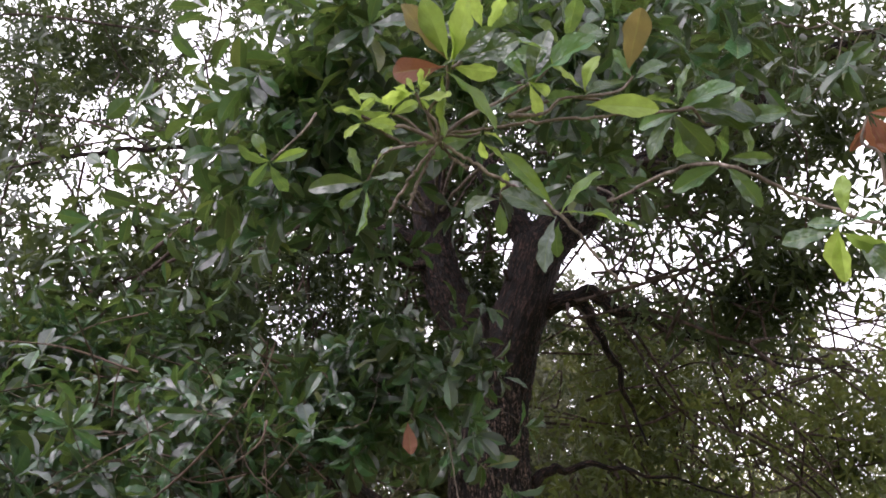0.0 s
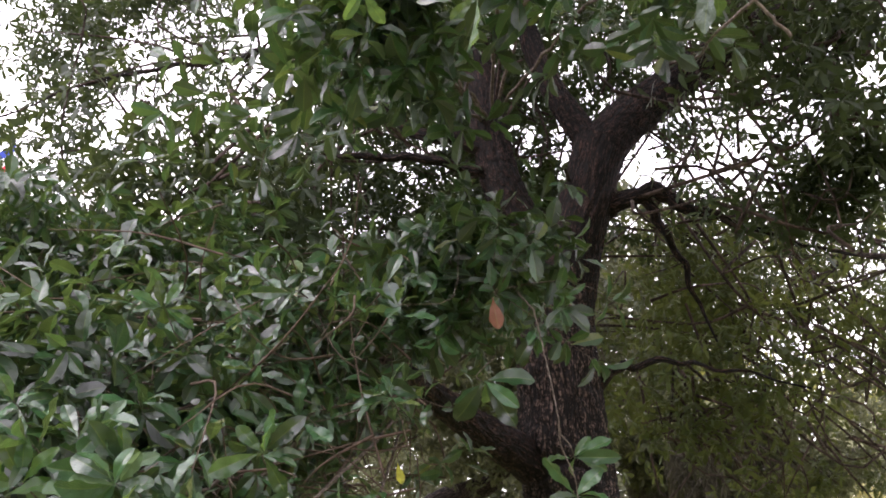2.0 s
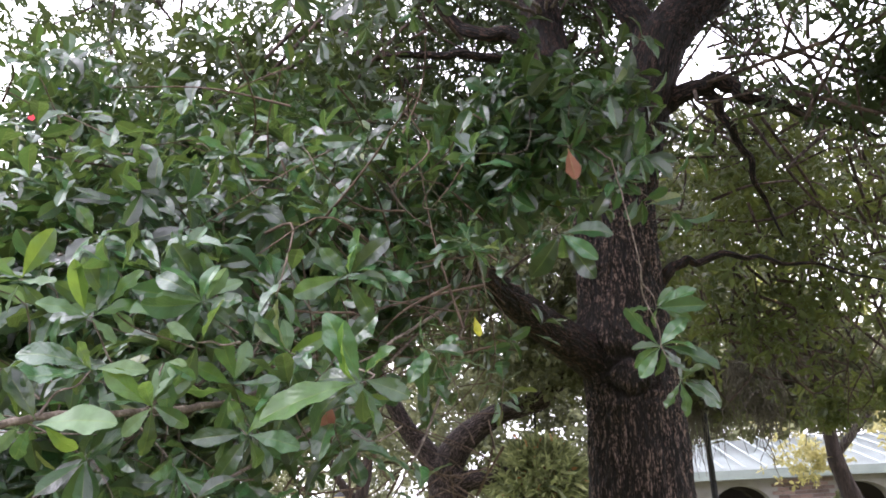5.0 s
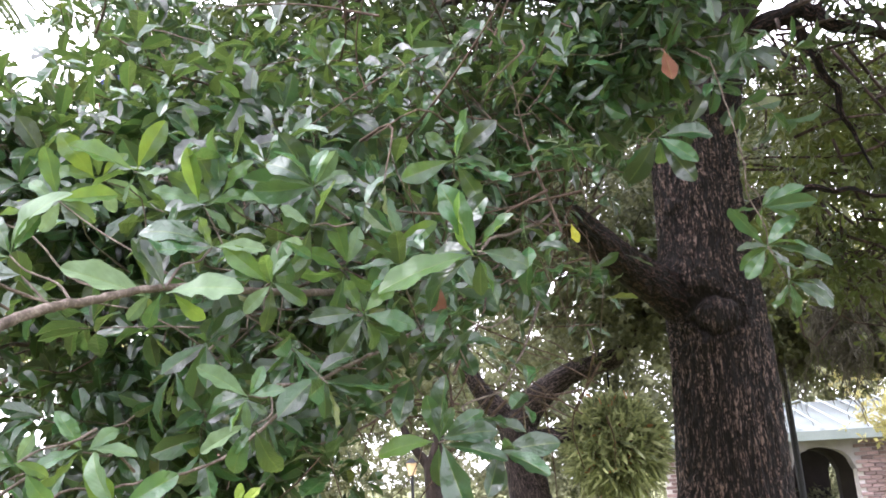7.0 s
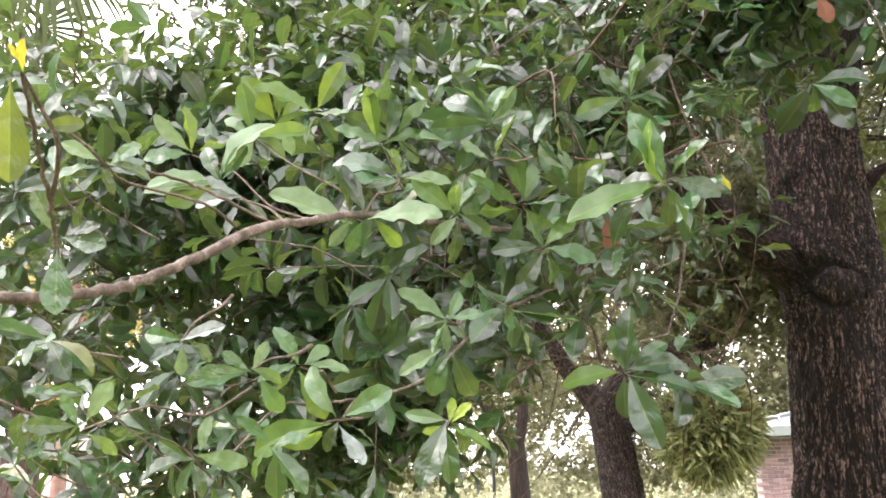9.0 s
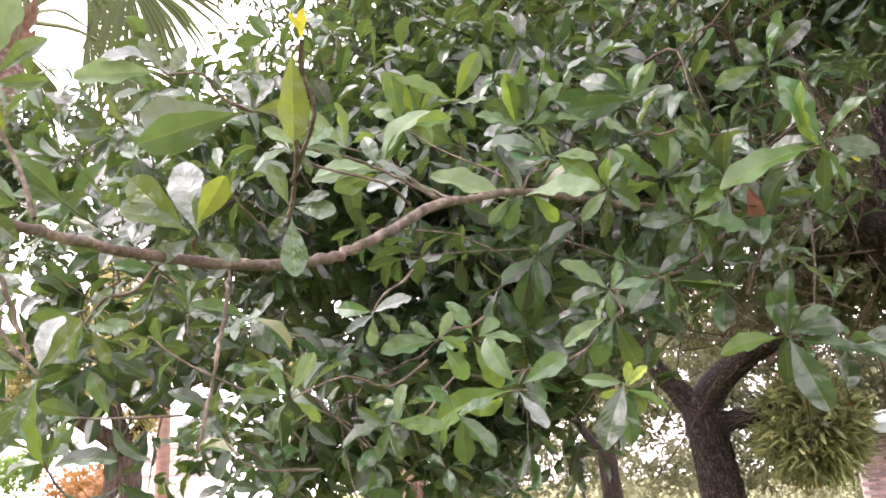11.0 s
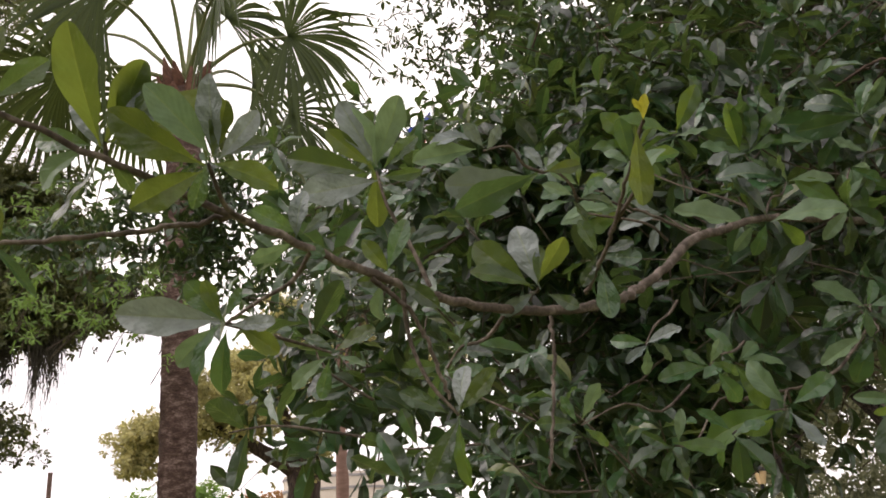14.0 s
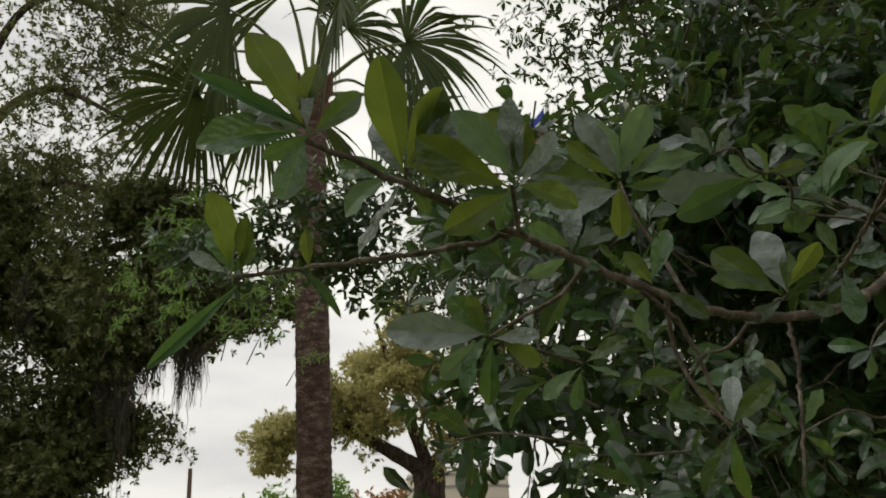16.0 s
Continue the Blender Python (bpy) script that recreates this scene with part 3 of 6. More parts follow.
# ---- the main oak ----
def build_oak():
    oak = thing("oak_tree", "large glossy-leaved oak with dark furrowed bark and low leafy boughs", "tree", at=(0.45, 3.75, 0))
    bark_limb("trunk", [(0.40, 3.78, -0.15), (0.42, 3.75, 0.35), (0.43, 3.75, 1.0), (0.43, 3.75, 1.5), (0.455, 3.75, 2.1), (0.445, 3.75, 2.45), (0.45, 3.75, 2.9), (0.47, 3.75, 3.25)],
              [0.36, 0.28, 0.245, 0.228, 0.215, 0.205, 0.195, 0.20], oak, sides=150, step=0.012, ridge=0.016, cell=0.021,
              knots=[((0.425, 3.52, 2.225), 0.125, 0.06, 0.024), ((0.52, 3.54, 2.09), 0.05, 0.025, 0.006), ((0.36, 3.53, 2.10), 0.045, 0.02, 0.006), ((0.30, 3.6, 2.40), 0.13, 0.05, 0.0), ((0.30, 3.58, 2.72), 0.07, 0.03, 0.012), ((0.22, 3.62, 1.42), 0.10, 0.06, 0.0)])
    limb = [
        ([(0.47, 3.75, 3.1), (0.385, 3.75, 3.45), (0.286, 3.74, 3.66), (0.227, 3.74, 3.9), (0.19, 3.74, 4.25), (0.15, 3.74, 4.7), (0.05, 3.6, 5.6)], [0.15, 0.13, 0.11, 0.104, 0.1, 0.09, 0.05]),
        ([(0.50, 3.75, 3.1), (0.545, 3.73, 3.25), (0.603, 3.72, 3.43), (0.693, 3.72, 3.67), (0.785, 3.72, 3.95)], [0.165, 0.155, 0.14, 0.132, 0.14]),
        ([(0.75, 3.72, 3.86), (0.924, 3.7, 4.06), (1.136, 3.7, 4.22), (1.318, 3.68, 4.34), (1.65, 3.6, 4.5), (2.4, 3.5, 4.95), (3.3, 3.4, 5.3)], [0.13, 0.122, 0.112, 0.102, 0.085, 0.06, 0.03]),
        ([(0.78, 3.71, 3.88), (0.70, 3.72, 4.03), (0.585, 3.7, 4.26), (0.49, 3.69, 4.54), (0.42, 3.66, 4.9), (0.30, 3.6, 5.6)], [0.085, 0.078, 0.068, 0.062, 0.055, 0.035]),
        ([(0.60, 3.74, 3.52), (0.73, 3.72, 3.555), (0.892, 3.7, 3.614), (1.047, 3.68, 3.64), (1.161, 3.68, 3.545), (1.337, 3.7, 3.467), (1.62, 3.8, 3.392), (1.9, 3.9, 3.33), (2.4, 4.0, 3.3)], [0.07, 0.056, 0.046, 0.040, 0.031, 0.021, 0.013, 0.008, 0.004]),
        ([(0.96, 3.69, 3.62), (1.029, 3.72, 3.478), (1.115, 3.8, 3.319), (1.202, 3.9, 3.137), (1.26, 3.95, 2.9)], [0.03, 0.024, 0.018, 0.012, 0.005]),
        ([(0.38, 3.74, 2.26), (0.22, 3.56, 2.36), (0.08, 3.3, 2.42), (-0.04, 3.0, 2.47), (-0.16, 2.7, 2.52), (-0.3, 2.3, 2.5)], [0.11, 0.09, 0.072, 0.058, 0.046, 0.03]),
        ([(0.60, 3.72, 2.64), (0.72, 3.7, 2.735), (0.88, 3.7, 2.754), (1.132, 3.7, 2.72), (1.6, 3.72, 2.6)], [0.035, 0.024, 0.016, 0.010, 0.004]),
        ([(0.22, 3.72, 3.95), (0.02, 3.7, 4.04), (-0.2, 3.7, 4.1), (-0.458, 3.6, 4.40), (-0.655, 3.5, 4.50), (-0.846, 3.4, 4.515), (-1.114, 3.3, 4.41), (-1.391, 3.25, 4.35), (-1.75, 3.2, 4.26), (-2.2, 3.1, 4.0)], [0.05, 0.04, 0.034, 0.027, 0.022, 0.018, 0.015, 0.012, 0.009, 0.004]),
        ([(0.22, 3.74, 3.85), (0.0, 3.6, 3.83), (-0.3, 3.5, 3.86), (-0.65, 3.4, 3.82), (-1.1, 3.3, 3.7)], [0.03, 0.026, 0.021, 0.015, 0.007]),
    ]
    for pts, rad in limb:
        if rad[0] < 0.08:
            fine = 3 * len(pts)
            rad = np.interp(np.linspace(0, len(pts) - 1, fine), range(len(pts)), rad)
            pts = spline(pts, fine)
            pts[2:] += rng.normal(0, 0.011, (fine - 2, 3))
            pts = [tuple(p) for p in pts]
        bark_limb("limb", pts, rad, oak, sides=max(20, int(rad[0] * 560)), step=0.018, ridge=min(0.012, rad[0] * 0.11), cell=0.022, material=BARK_LIMB_SHADED)

    low = Foliage()
    # low boughs that hang from the left limb towards the path
    fork = (-0.16, 2.7, 2.52)
    ends = [
        [fork, (-0.25, 1.9, 2.25), (-0.40, 1.25, 1.95), (-0.55, 1.0, 1.75)],
        [fork, (-0.5, 2.1, 2.5), (-0.85, 1.6, 2.3), (-1.05, 1.15, 2.05)],
        [fork, (-0.6, 2.2, 2.35), (-1.15, 1.75, 2.0), (-1.5, 1.3, 1.8)],
        [fork, (-0.35, 2.0, 2.2), (-0.7, 1.5, 1.85), (-0.95, 1.1, 1.6)],
        [fork, (-0.1, 2.2, 2.5), (-0.15, 1.85, 2.45), (-0.2, 1.6, 2.35)],
        [fork, (-0.3, 2.0, 2.45), (-0.45, 1.65, 2.36), (-0.6, 1.4, 2.25)],
        [fork, (0.0, 2.0, 2.65), (0.10, 1.75, 2.55), (0.2, 1.55, 2.4)],
        [fork, (-0.6, 2.3, 2.5), (-1.0, 1.9, 2.45), (-1.35, 1.5, 2.3)],
        [fork, (-0.5, 2.1, 2.2), (-0.75, 1.7, 1.95), (-0.95, 1.45, 1.7)],
        [fork, (-0.5, 2.5, 2.25), (-0.95, 2.2, 1.95), (-1.2, 1.9, 1.7)],
        [fork, (-0.9, 2.6, 2.6), (-1.5, 2.3, 2.5), (-2.0, 1.9, 2.3)],
        [fork, (-1.2, 2.9, 2.9), (-2.2, 3.0, 3.1), (-3.1, 2.9, 3.0), (-3.5, 2.75, 2.65)],
        [(-2.2, 3.0, 3.1), (-2.9, 2.75, 3.25), (-3.4, 2.6, 3.15), (-3.75, 2.42, 2.8)],
        [(-2.2, 3.0, 3.1), (-2.9, 2.65, 3.3), (-3.4, 2.3, 3.2), (-3.8, 1.85, 3.05), (-3.95, 1.65, 2.85)],
        [(-2.2, 3.0, 3.1), (-3.0, 2.6, 3.1), (-3.5, 2.3, 2.95), (-3.85, 1.95, 2.75)],
        [fork, (-1.2, 2.9, 3.0), (-2.2, 3.2, 3.2), (-3.0, 3.2, 3.1), (-3.4, 3.0, 2.85)],
        [(-0.85, 1.6, 2.3), (-1.0, 1.3, 2.15), (-1.12, 1.0, 1.95), (-1.15, 0.8, 1.75)],
        [(-1.1, 1.8, 2.0), (-1.25, 1.4, 1.9), (-1.3, 1.1, 1.8), (-1.3, 0.95, 1.7)],
        [(-0.85, 1.6, 2.3), (-1.05, 1.4, 2.3), (-1.25, 1.15, 2.25), (-1.4, 0.95, 2.1)],
    ]
    for pts in ends:
        bough(pts, 0.0065, 31, 0.26, 7, 0.071, low, oak, start=0.25, lift=0.12)
    # the inner mass of those boughs
    for c, r, n in [
        ((-0.75, 2.1, 2.35), (0.75, 0.45, 0.55), 620), ((-1.2, 1.8, 2.2), (0.45, 0.45, 0.45), 170), ((-0.72, 1.75, 2.05), (0.35, 0.4, 0.3), 220),
        ((-0.48, 1.8, 2.4), (0.4, 0.4, 0.22), 210), ((-1.35, 2.6, 2.65), (0.6, 0.6, 0.6), 330), ((0.15, 1.75, 2.55), (0.28, 0.25, 0.2), 110),
        ((-0.85, 1.6, 1.78), (0.3, 0.3, 0.22), 90), ((-1.5, 1.75, 2.35), (0.45, 0.5, 0.3), 150), ((-1.6, 1.75, 2.02), (0.4, 0.4, 0.2), 25), ((-1.35, 1.7, 1.6), (0.28, 0.3, 0.15), 75), ((0.05, 1.15, 2.78), (0.2, 0.25, 0.2), 80), ((0.35, 1.0, 2.85), (0.55, 0.3, 0.16), 190), ((-0.75, 1.35, 2.15), (0.5, 0.25, 0.3), 160),
        ((-0.2, 2.5, 2.68), (0.32, 0.4, 0.22), 80), ((-0.3, 2.3, 2.3), (0.25, 0.3, 0.16), 40), ((0.1, 2.6, 2.75), (0.25, 0.4, 0.2), 45), ((-1.6, 2.5, 1.95), (0.5, 0.4, 0.3), 170), ((-2.9, 3.0, 2.95), (0.6, 0.4, 0.3), 150), ((-3.35, 2.4, 3.2), (0.25, 0.25, 0.2), 45), ((-3.62, 2.1, 3.1), (0.25, 0.25, 0.22), 50), ((-3.85, 1.8, 3.0), (0.25, 0.25, 0.25), 45), ((-3.55, 2.3, 2.92), (0.22, 0.22, 0.16), 35), ((-3.45, 2.62, 2.9), (0.35, 0.3, 0.35), 60), ((-0.9, 3.2, 2.75), (0.9, 0.5, 0.45), 230), ((-2.3, 3.1, 3.0), (0.6, 0.4, 0.4), 200), ((-1.2, 1.95, 2.85), (0.3, 0.3, 0.2), 90), ((-0.85, 2.1, 2.85), (0.35, 0.3, 0.2), 110), ((-0.95, 1.75, 1.62), (0.35, 0.35, 0.18), 110),
    ]:
        clumps(c, r, int(1.2 * n), 0.069, low, leaves=7, grain=2.2, cut=-0.3)
    # boughs from the left stem, over the path
    high = (0.21, 3.75, 4.15)
    for pts in [
        [high, (0.0, 2.8, 3.95), (-0.02, 1.7, 3.35), (0.03, 1.15, 2.92)],
        [high, (0.0, 2.8, 4.1), (-0.02, 1.7, 3.6), (0.05, 1.15, 3.15)],
        [high, (0.3, 2.7, 4.2), (0.4, 1.6, 3.7), (0.48, 1.05, 3.2)],
        [high, (-0.2, 2.9, 3.9), (-0.28, 1.9, 3.35), (-0.27, 1.45, 2.95)],
        [high, (0.5, 2.6, 4.3), (0.8, 1.5, 3.7), (0.95, 0.95, 3.1)],
        [high, (0.0, 2.6, 3.8), (-0.08, 1.6, 3.12), (-0.1, 1.25, 2.85)],
        [high, (0.7, 2.7, 4.1), (1.05, 1.7, 3.6), (1.3, 1.25, 3.2)],
    ]:
        bough(pts, 0.010, 36, 0.30, 7, 0.078, low, oak, start=0.3)
    # fine bare twigs inside the low mass
    inside = Pile()
    for lo, hi, n in [((-1.1, 1.3, 1.7), (0.0, 2.2, 2.5), 260), ((-0.5, 1.5, 2.05), (0.05, 2.5, 2.7), 90), ((-1.9, 1.4, 1.7), (-1.0, 2.6, 2.8), 140)]:
        for _ in range(n):
            a = rng.uniform(lo, hi)
            d = unit(rng.normal(0, 1, 3) * (1, 1, 0.7)) * rng.uniform(0.12, 0.4)
            if a[0] + d[0] > -0.02:
                d[0] = -d[0]
            q = spline([a, a + d * 0.5 + rng.normal(0, 0.025, 3), a + d], 8)
            v, f, _ = tube(q, np.linspace(rng.uniform(0.0015, 0.0035), 0.0009, 8), 5)
            inside.add(v, f)
    part_of("twigwork", inside.mesh("twigwork", TWIG_BROWN), oak, "bare brown twigs inside the low boughs", "stuff")
    part_of("low_foliage", low.mesh("low_foliage", LEAF, MID_BLADES, 1.1), oak, "dark glossy obovate leaves in whorls", "stuff")

    crown, outer, sticks = Foliage(), Foliage(), Pile()
    # Masses at z 5.7 and 7.8 sit above the view, added to shade the trunk.
    for c, r, n, cut in [
        ((0.46, 4.25, 3.95), (0.25, 0.2, 0.4), 130, -1.0), ((1.42, 4.5, 4.44), (0.3, 0.25, 0.22), 45, -0.4), ((1.75, 3.0, 3.9), (0.4, 0.3, 0.3), 110, -0.2), ((1.95, 3.3, 3.5), (0.5, 0.4, 0.35), 160, -0.2), ((0.1, 5.0, 4.6), (1.0, 0.6, 0.8), 1000, -0.2), ((0.3, 4.7, 3.9), (0.8, 0.5, 0.5), 520, -0.1), ((-1.3, 4.7, 4.0), (1.2, 0.6, 0.8), 700, 0.0), ((0.7, 2.2, 5.7), (1.9, 1.5, 0.5), 2600, -0.5),
        ((1.7, 3.55, 3.5), (0.6, 0.3, 0.3), 220, -0.2), ((1.5, 5.0, 3.7), (0.6, 0.5, 0.5), 350, -0.1), ((2.9, 6.2, 3.1), (0.7, 0.6, 0.45), 220, -0.1), ((3.1, 6.2, 3.75), (0.9, 0.6, 0.65), 450, -0.8), ((-1.9, 4.4, 4.3), (1.5, 1.4, 1.5), 1000, 0.35), ((-2.1, 4.4, 6.0), (1.3, 1.0, 1.1), 1500, 0.0), ((2.1, 5.5, 2.3), (0.5, 0.4, 0.16), 110, -0.4), ((1.85, 5.5, 2.2), (0.22, 0.3, 0.12), 40, -0.5), ((2.9, 5.6, 2.3), (0.5, 0.4, 0.3), 110, -0.3), ((1.4, 5.0, 2.65), (0.5, 0.4, 0.35), 70, 0.4), ((2.2, 5.2, 2.6), (0.6, 0.5, 0.4), 90, 0.4), ((3.6, 6.0, 3.4), (0.9, 0.7, 0.7), 800, -0.3), ((3.4, 6.0, 4.0), (1.5, 0.9, 0.6), 150, 0.1), ((2.2, 6.2, 3.7), (1.3, 0.9, 0.4), 220, 0.1), ((-1.0, 4.8, 5.2), (1.6, 1.3, 1.3), 900, 0.35), ((-2.9, 4.4, 3.2), (0.8, 1.0, 0.7), 450, 0.3),
        ((0.6, 4.6, 6.2), (2.0, 1.8, 1.2), 2000, 0.1), ((2.2, 4.2, 5.4), (1.6, 1.5, 1.1), 2000, 0.0), ((2.7, 4.4, 3.5), (1.2, 1.2, 0.8), 600, 0.5),
        ((-1.0, 2.9, 3.4), (0.9, 0.6, 0.6), 700, 0.1), ((1.9, 2.6, 3.9), (0.9, 0.9, 0.8), 800, 0.1), ((-0.6, 5.2, 3.4), (1.6, 1.0, 0.9), 700, 0.2),
        ((1.5, 4.6, 3.0), (1.2, 0.8, 0.6), 560, 0.4), ((1.8, 5.6, 4.3), (1.4, 0.8, 0.9), 380, 0.35), ((0.4, 4.3, 5.0), (0.9, 0.6, 0.7), 900, 0.0), ((-2.4, 4.2, 4.9), (1.0, 0.8, 1.1), 380, -0.6), ((0.8, 4.4, 7.8), (3.6, 3.0, 1.0), 5000, -0.5),
        # Unseen masses overhead, right and behind the path, added to block sky light.
        ((0.25, 1.3, 4.15), (0.6, 0.5, 0.35), 450, -0.3), ((1.0, 1.4, 4.7), (1.0, 0.7, 0.5), 1000, -0.3), ((3.2, 0.6, 4.6), (1.7, 1.6, 1.1), 2600, -0.3), ((2.4, -1.8, 5.0), (2.2, 1.8, 1.0), 2600, -0.3), ((4.2, 2.2, 3.6), (1.2, 1.2, 1.2), 1200, -0.3),
    ]:
        # Clumps low on the right go to the leaf with backlight in its colour.
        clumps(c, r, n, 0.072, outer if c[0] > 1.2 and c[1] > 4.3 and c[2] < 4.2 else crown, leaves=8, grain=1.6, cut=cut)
        for _ in range(10):
            e = np.array(c) + rng.normal(0, 0.45, 3) * np.array(r)
            s = np.array((0.3, 3.75, 4.2)) * 0.3 + np.array(c) * 0.7 + rng.normal(0, 0.3, 3)
            q = spline([s, (s + e) / 2 + rng.normal(0, 0.15, 3), (s + 3 * e) / 4 + rng.normal(0, 0.12, 3), e], 12)
            v, f, _ = tube(q, np.linspace(0.010, 0.0025, 12), 5)
            sticks.add(v, f)
    part_of("twigwork", sticks.mesh("twigwork", BARK_FAR), oak, "dark thin branches", "stuff")
    part_of("crown", crown.mesh("crown", LEAF_HIGH, FAR_BLADES), oak, "dense dark green leaf crown with sky gaps and unseen masses added for shade", "stuff")
    part_of("outer_foliage", outer.mesh("outer_foliage", LEAF_OUTER_LIT, FAR_BLADES), oak, "olive outer leaves with backlight put into their colour", "stuff")
    return oak


oak = build_oak()


# ---- the leafy shoots close to the path ----
LEAF_MESHES = {}


def leaf_mesh(k, material):
    if (k, material.name) not in LEAF_MESHES:
        v, f, uv = NEAR_BLADES[k]
        LEAF_MESHES[k, material.name] = mesh_of("leaf", v, f, material, uv)
    return LEAF_MESHES[k, material.name]


def single_leaf(root, way, up, size, material, parent, name="leaf", label="", narrow=False, wide=False, slim=1.0):
    y = Vector(way).normalized()
    x = y.cross(Vector(up)).normalized()
    z = x.cross(y)
    ob = new(name, leaf_mesh(NARROW_BLADE if narrow else int(rng.integers(ROUND_BLADES, NARROW_BLADE) if wide else rng.integers(ROUND_BLADES)), material))
    ob.parent = parent
    w = slim * size * rng.uniform(0.86, 1.14)
    m = Matrix.Identity(4)
    for i in range(3):
        m[i][0], m[i][1], m[i][2], m[i][3] = x[i] * w, y[i] * size, z[i] * size, root[i]
    ob.matrix_basis = m
    return tagged(ob, label) if label else ob


def shoot(name, points, radius, parent=oak, label="", sides=10, taper=None):
    """A bare stem; its leaves are set on it afterwards."""
    n = 12 * len(points)
    path = spline(points, n)
    path[1:-1] += rng.normal(0, 0.0006, (n - 2, 3))
    rad = np.linspace(radius, max(0.0012, radius * 0.22), n)
    if taper:
        rad = np.interp(np.linspace(0, len(points) - 1, n), range(len(points)), taper)
    rad = rad * (1 + 0.05 * rng.random(n) + 0.16 * (rng.random(n) > 0.93))
    v, f, _ = tube(path, rad, sides)
    return part_of(name, mesh_of(name, v, f, TWIG), parent, label)


def whorl(at, way, n, size, stem, start=None, young=0, spread=(25, 95), material=None):
    """A whorl of single leaves at the end of a twig that springs from start."""
    at, way = np.array(at, float), unit(np.array(way, float))
    if start is not None:
        s = np.array(start, float)
        v, f, _ = tube(spline([s, s * 0.65 + at * 0.35 + rng.normal(0, 0.11, 3) * np.linalg.norm(at - s), s * 0.3 + at * 0.7 + rng.normal(0, 0.07, 3) * np.linalg.norm(at - s), at], 10), np.linspace(0.0014, 0.0008, 10), 6)
        part_of("twig", mesh_of("twig", v, f, TWIG), oak)
    r, d, u, z = rosettes(at[None], way[None], n, size, spread, skip=0.0, gap=0.018)
    for k in range(n):
        plain = LEAF_SHEEN if rng.random() < (0.2 if size < 0.06 and at[2] < 2.0 else 0.02) else (LEAF_ONE if size < 0.07 else LEAF_BROAD)
        single_leaf(r[k], d[k], u[k], z[k], material or (LEAF_YOUNG if k < young else plain), stem)


# Letters a, b and p hold light, s holds sheen, in the leaf colour.
TONES = {"": None, "a": LEAF_OLIVE_BACKLIT, "b": LEAF_FRESH_BACKLIT, "s": LEAF_SHEEN, "p": LEAF_PALE_LIT, "y": LEAF_YOUNG, "e": LEAF_YELLOW, "d": LEAF_DEAD, "o": LEAF_BRONZE, "g": LEAF_FRESH_BACKLIT, "k": LEAF_BROAD, "n": LEAF_BROAD}


def spray(at, face, leaves, stem, start=None, wide=False):
    """A whorl seen along face: each leaf by its hour on the clock and its length in millimetres, with a letter for its tone; a twig joins it to start."""
    at, face = np.array(at, float), unit(np.array(face, float))
    if start is not None:
        s = np.array(start, float)
        d = np.linalg.norm(at - s)
        v, f, _ = tube(spline([s, s * 0.65 + at * 0.35 + rng.normal(0, 0.07, 3) * d, s * 0.3 + at * 0.7 + rng.normal(0, 0.05, 3) * d, at], 10), np.linspace(0.0017, 0.001, 10), 6)
        part_of("twig", mesh_of("twig", v, f, TWIG), oak)
    right = unit(np.cross([0, 0, 1.0], face))
    high = np.cross(face, right)
    for word in leaves.split():
        hour, rest = word.split(":")
        tone = rest.strip("0123456789")
        size = float(rest[: len(rest) - len(tone)]) / 1000
        a = float(hour) * math.pi / 6
        out = math.sin(a) * right + math.cos(a) * high
        tip = rng.uniform(-0.15, 0.45)
        way = unit(out + face * tip)
        up = unit(face * (0.75 - 0.5 * tip) + np.array([0, 0, 0.15 if wide else 0.4]) + rng.normal(0, 0.18 if wide else 0.26, 3))
        single_leaf(at + out * 0.002 + rng.normal(0, 0.0025, 3), way, up, size * math.hypot(1, tip), TONES[tone] or (LEAF_ONE if size < 0.075 else LEAF_BROAD), stem, narrow=tone == "n", slim=0.68 if tone == "g" else 1.0, wide=wide and tone not in ("s", "p"))


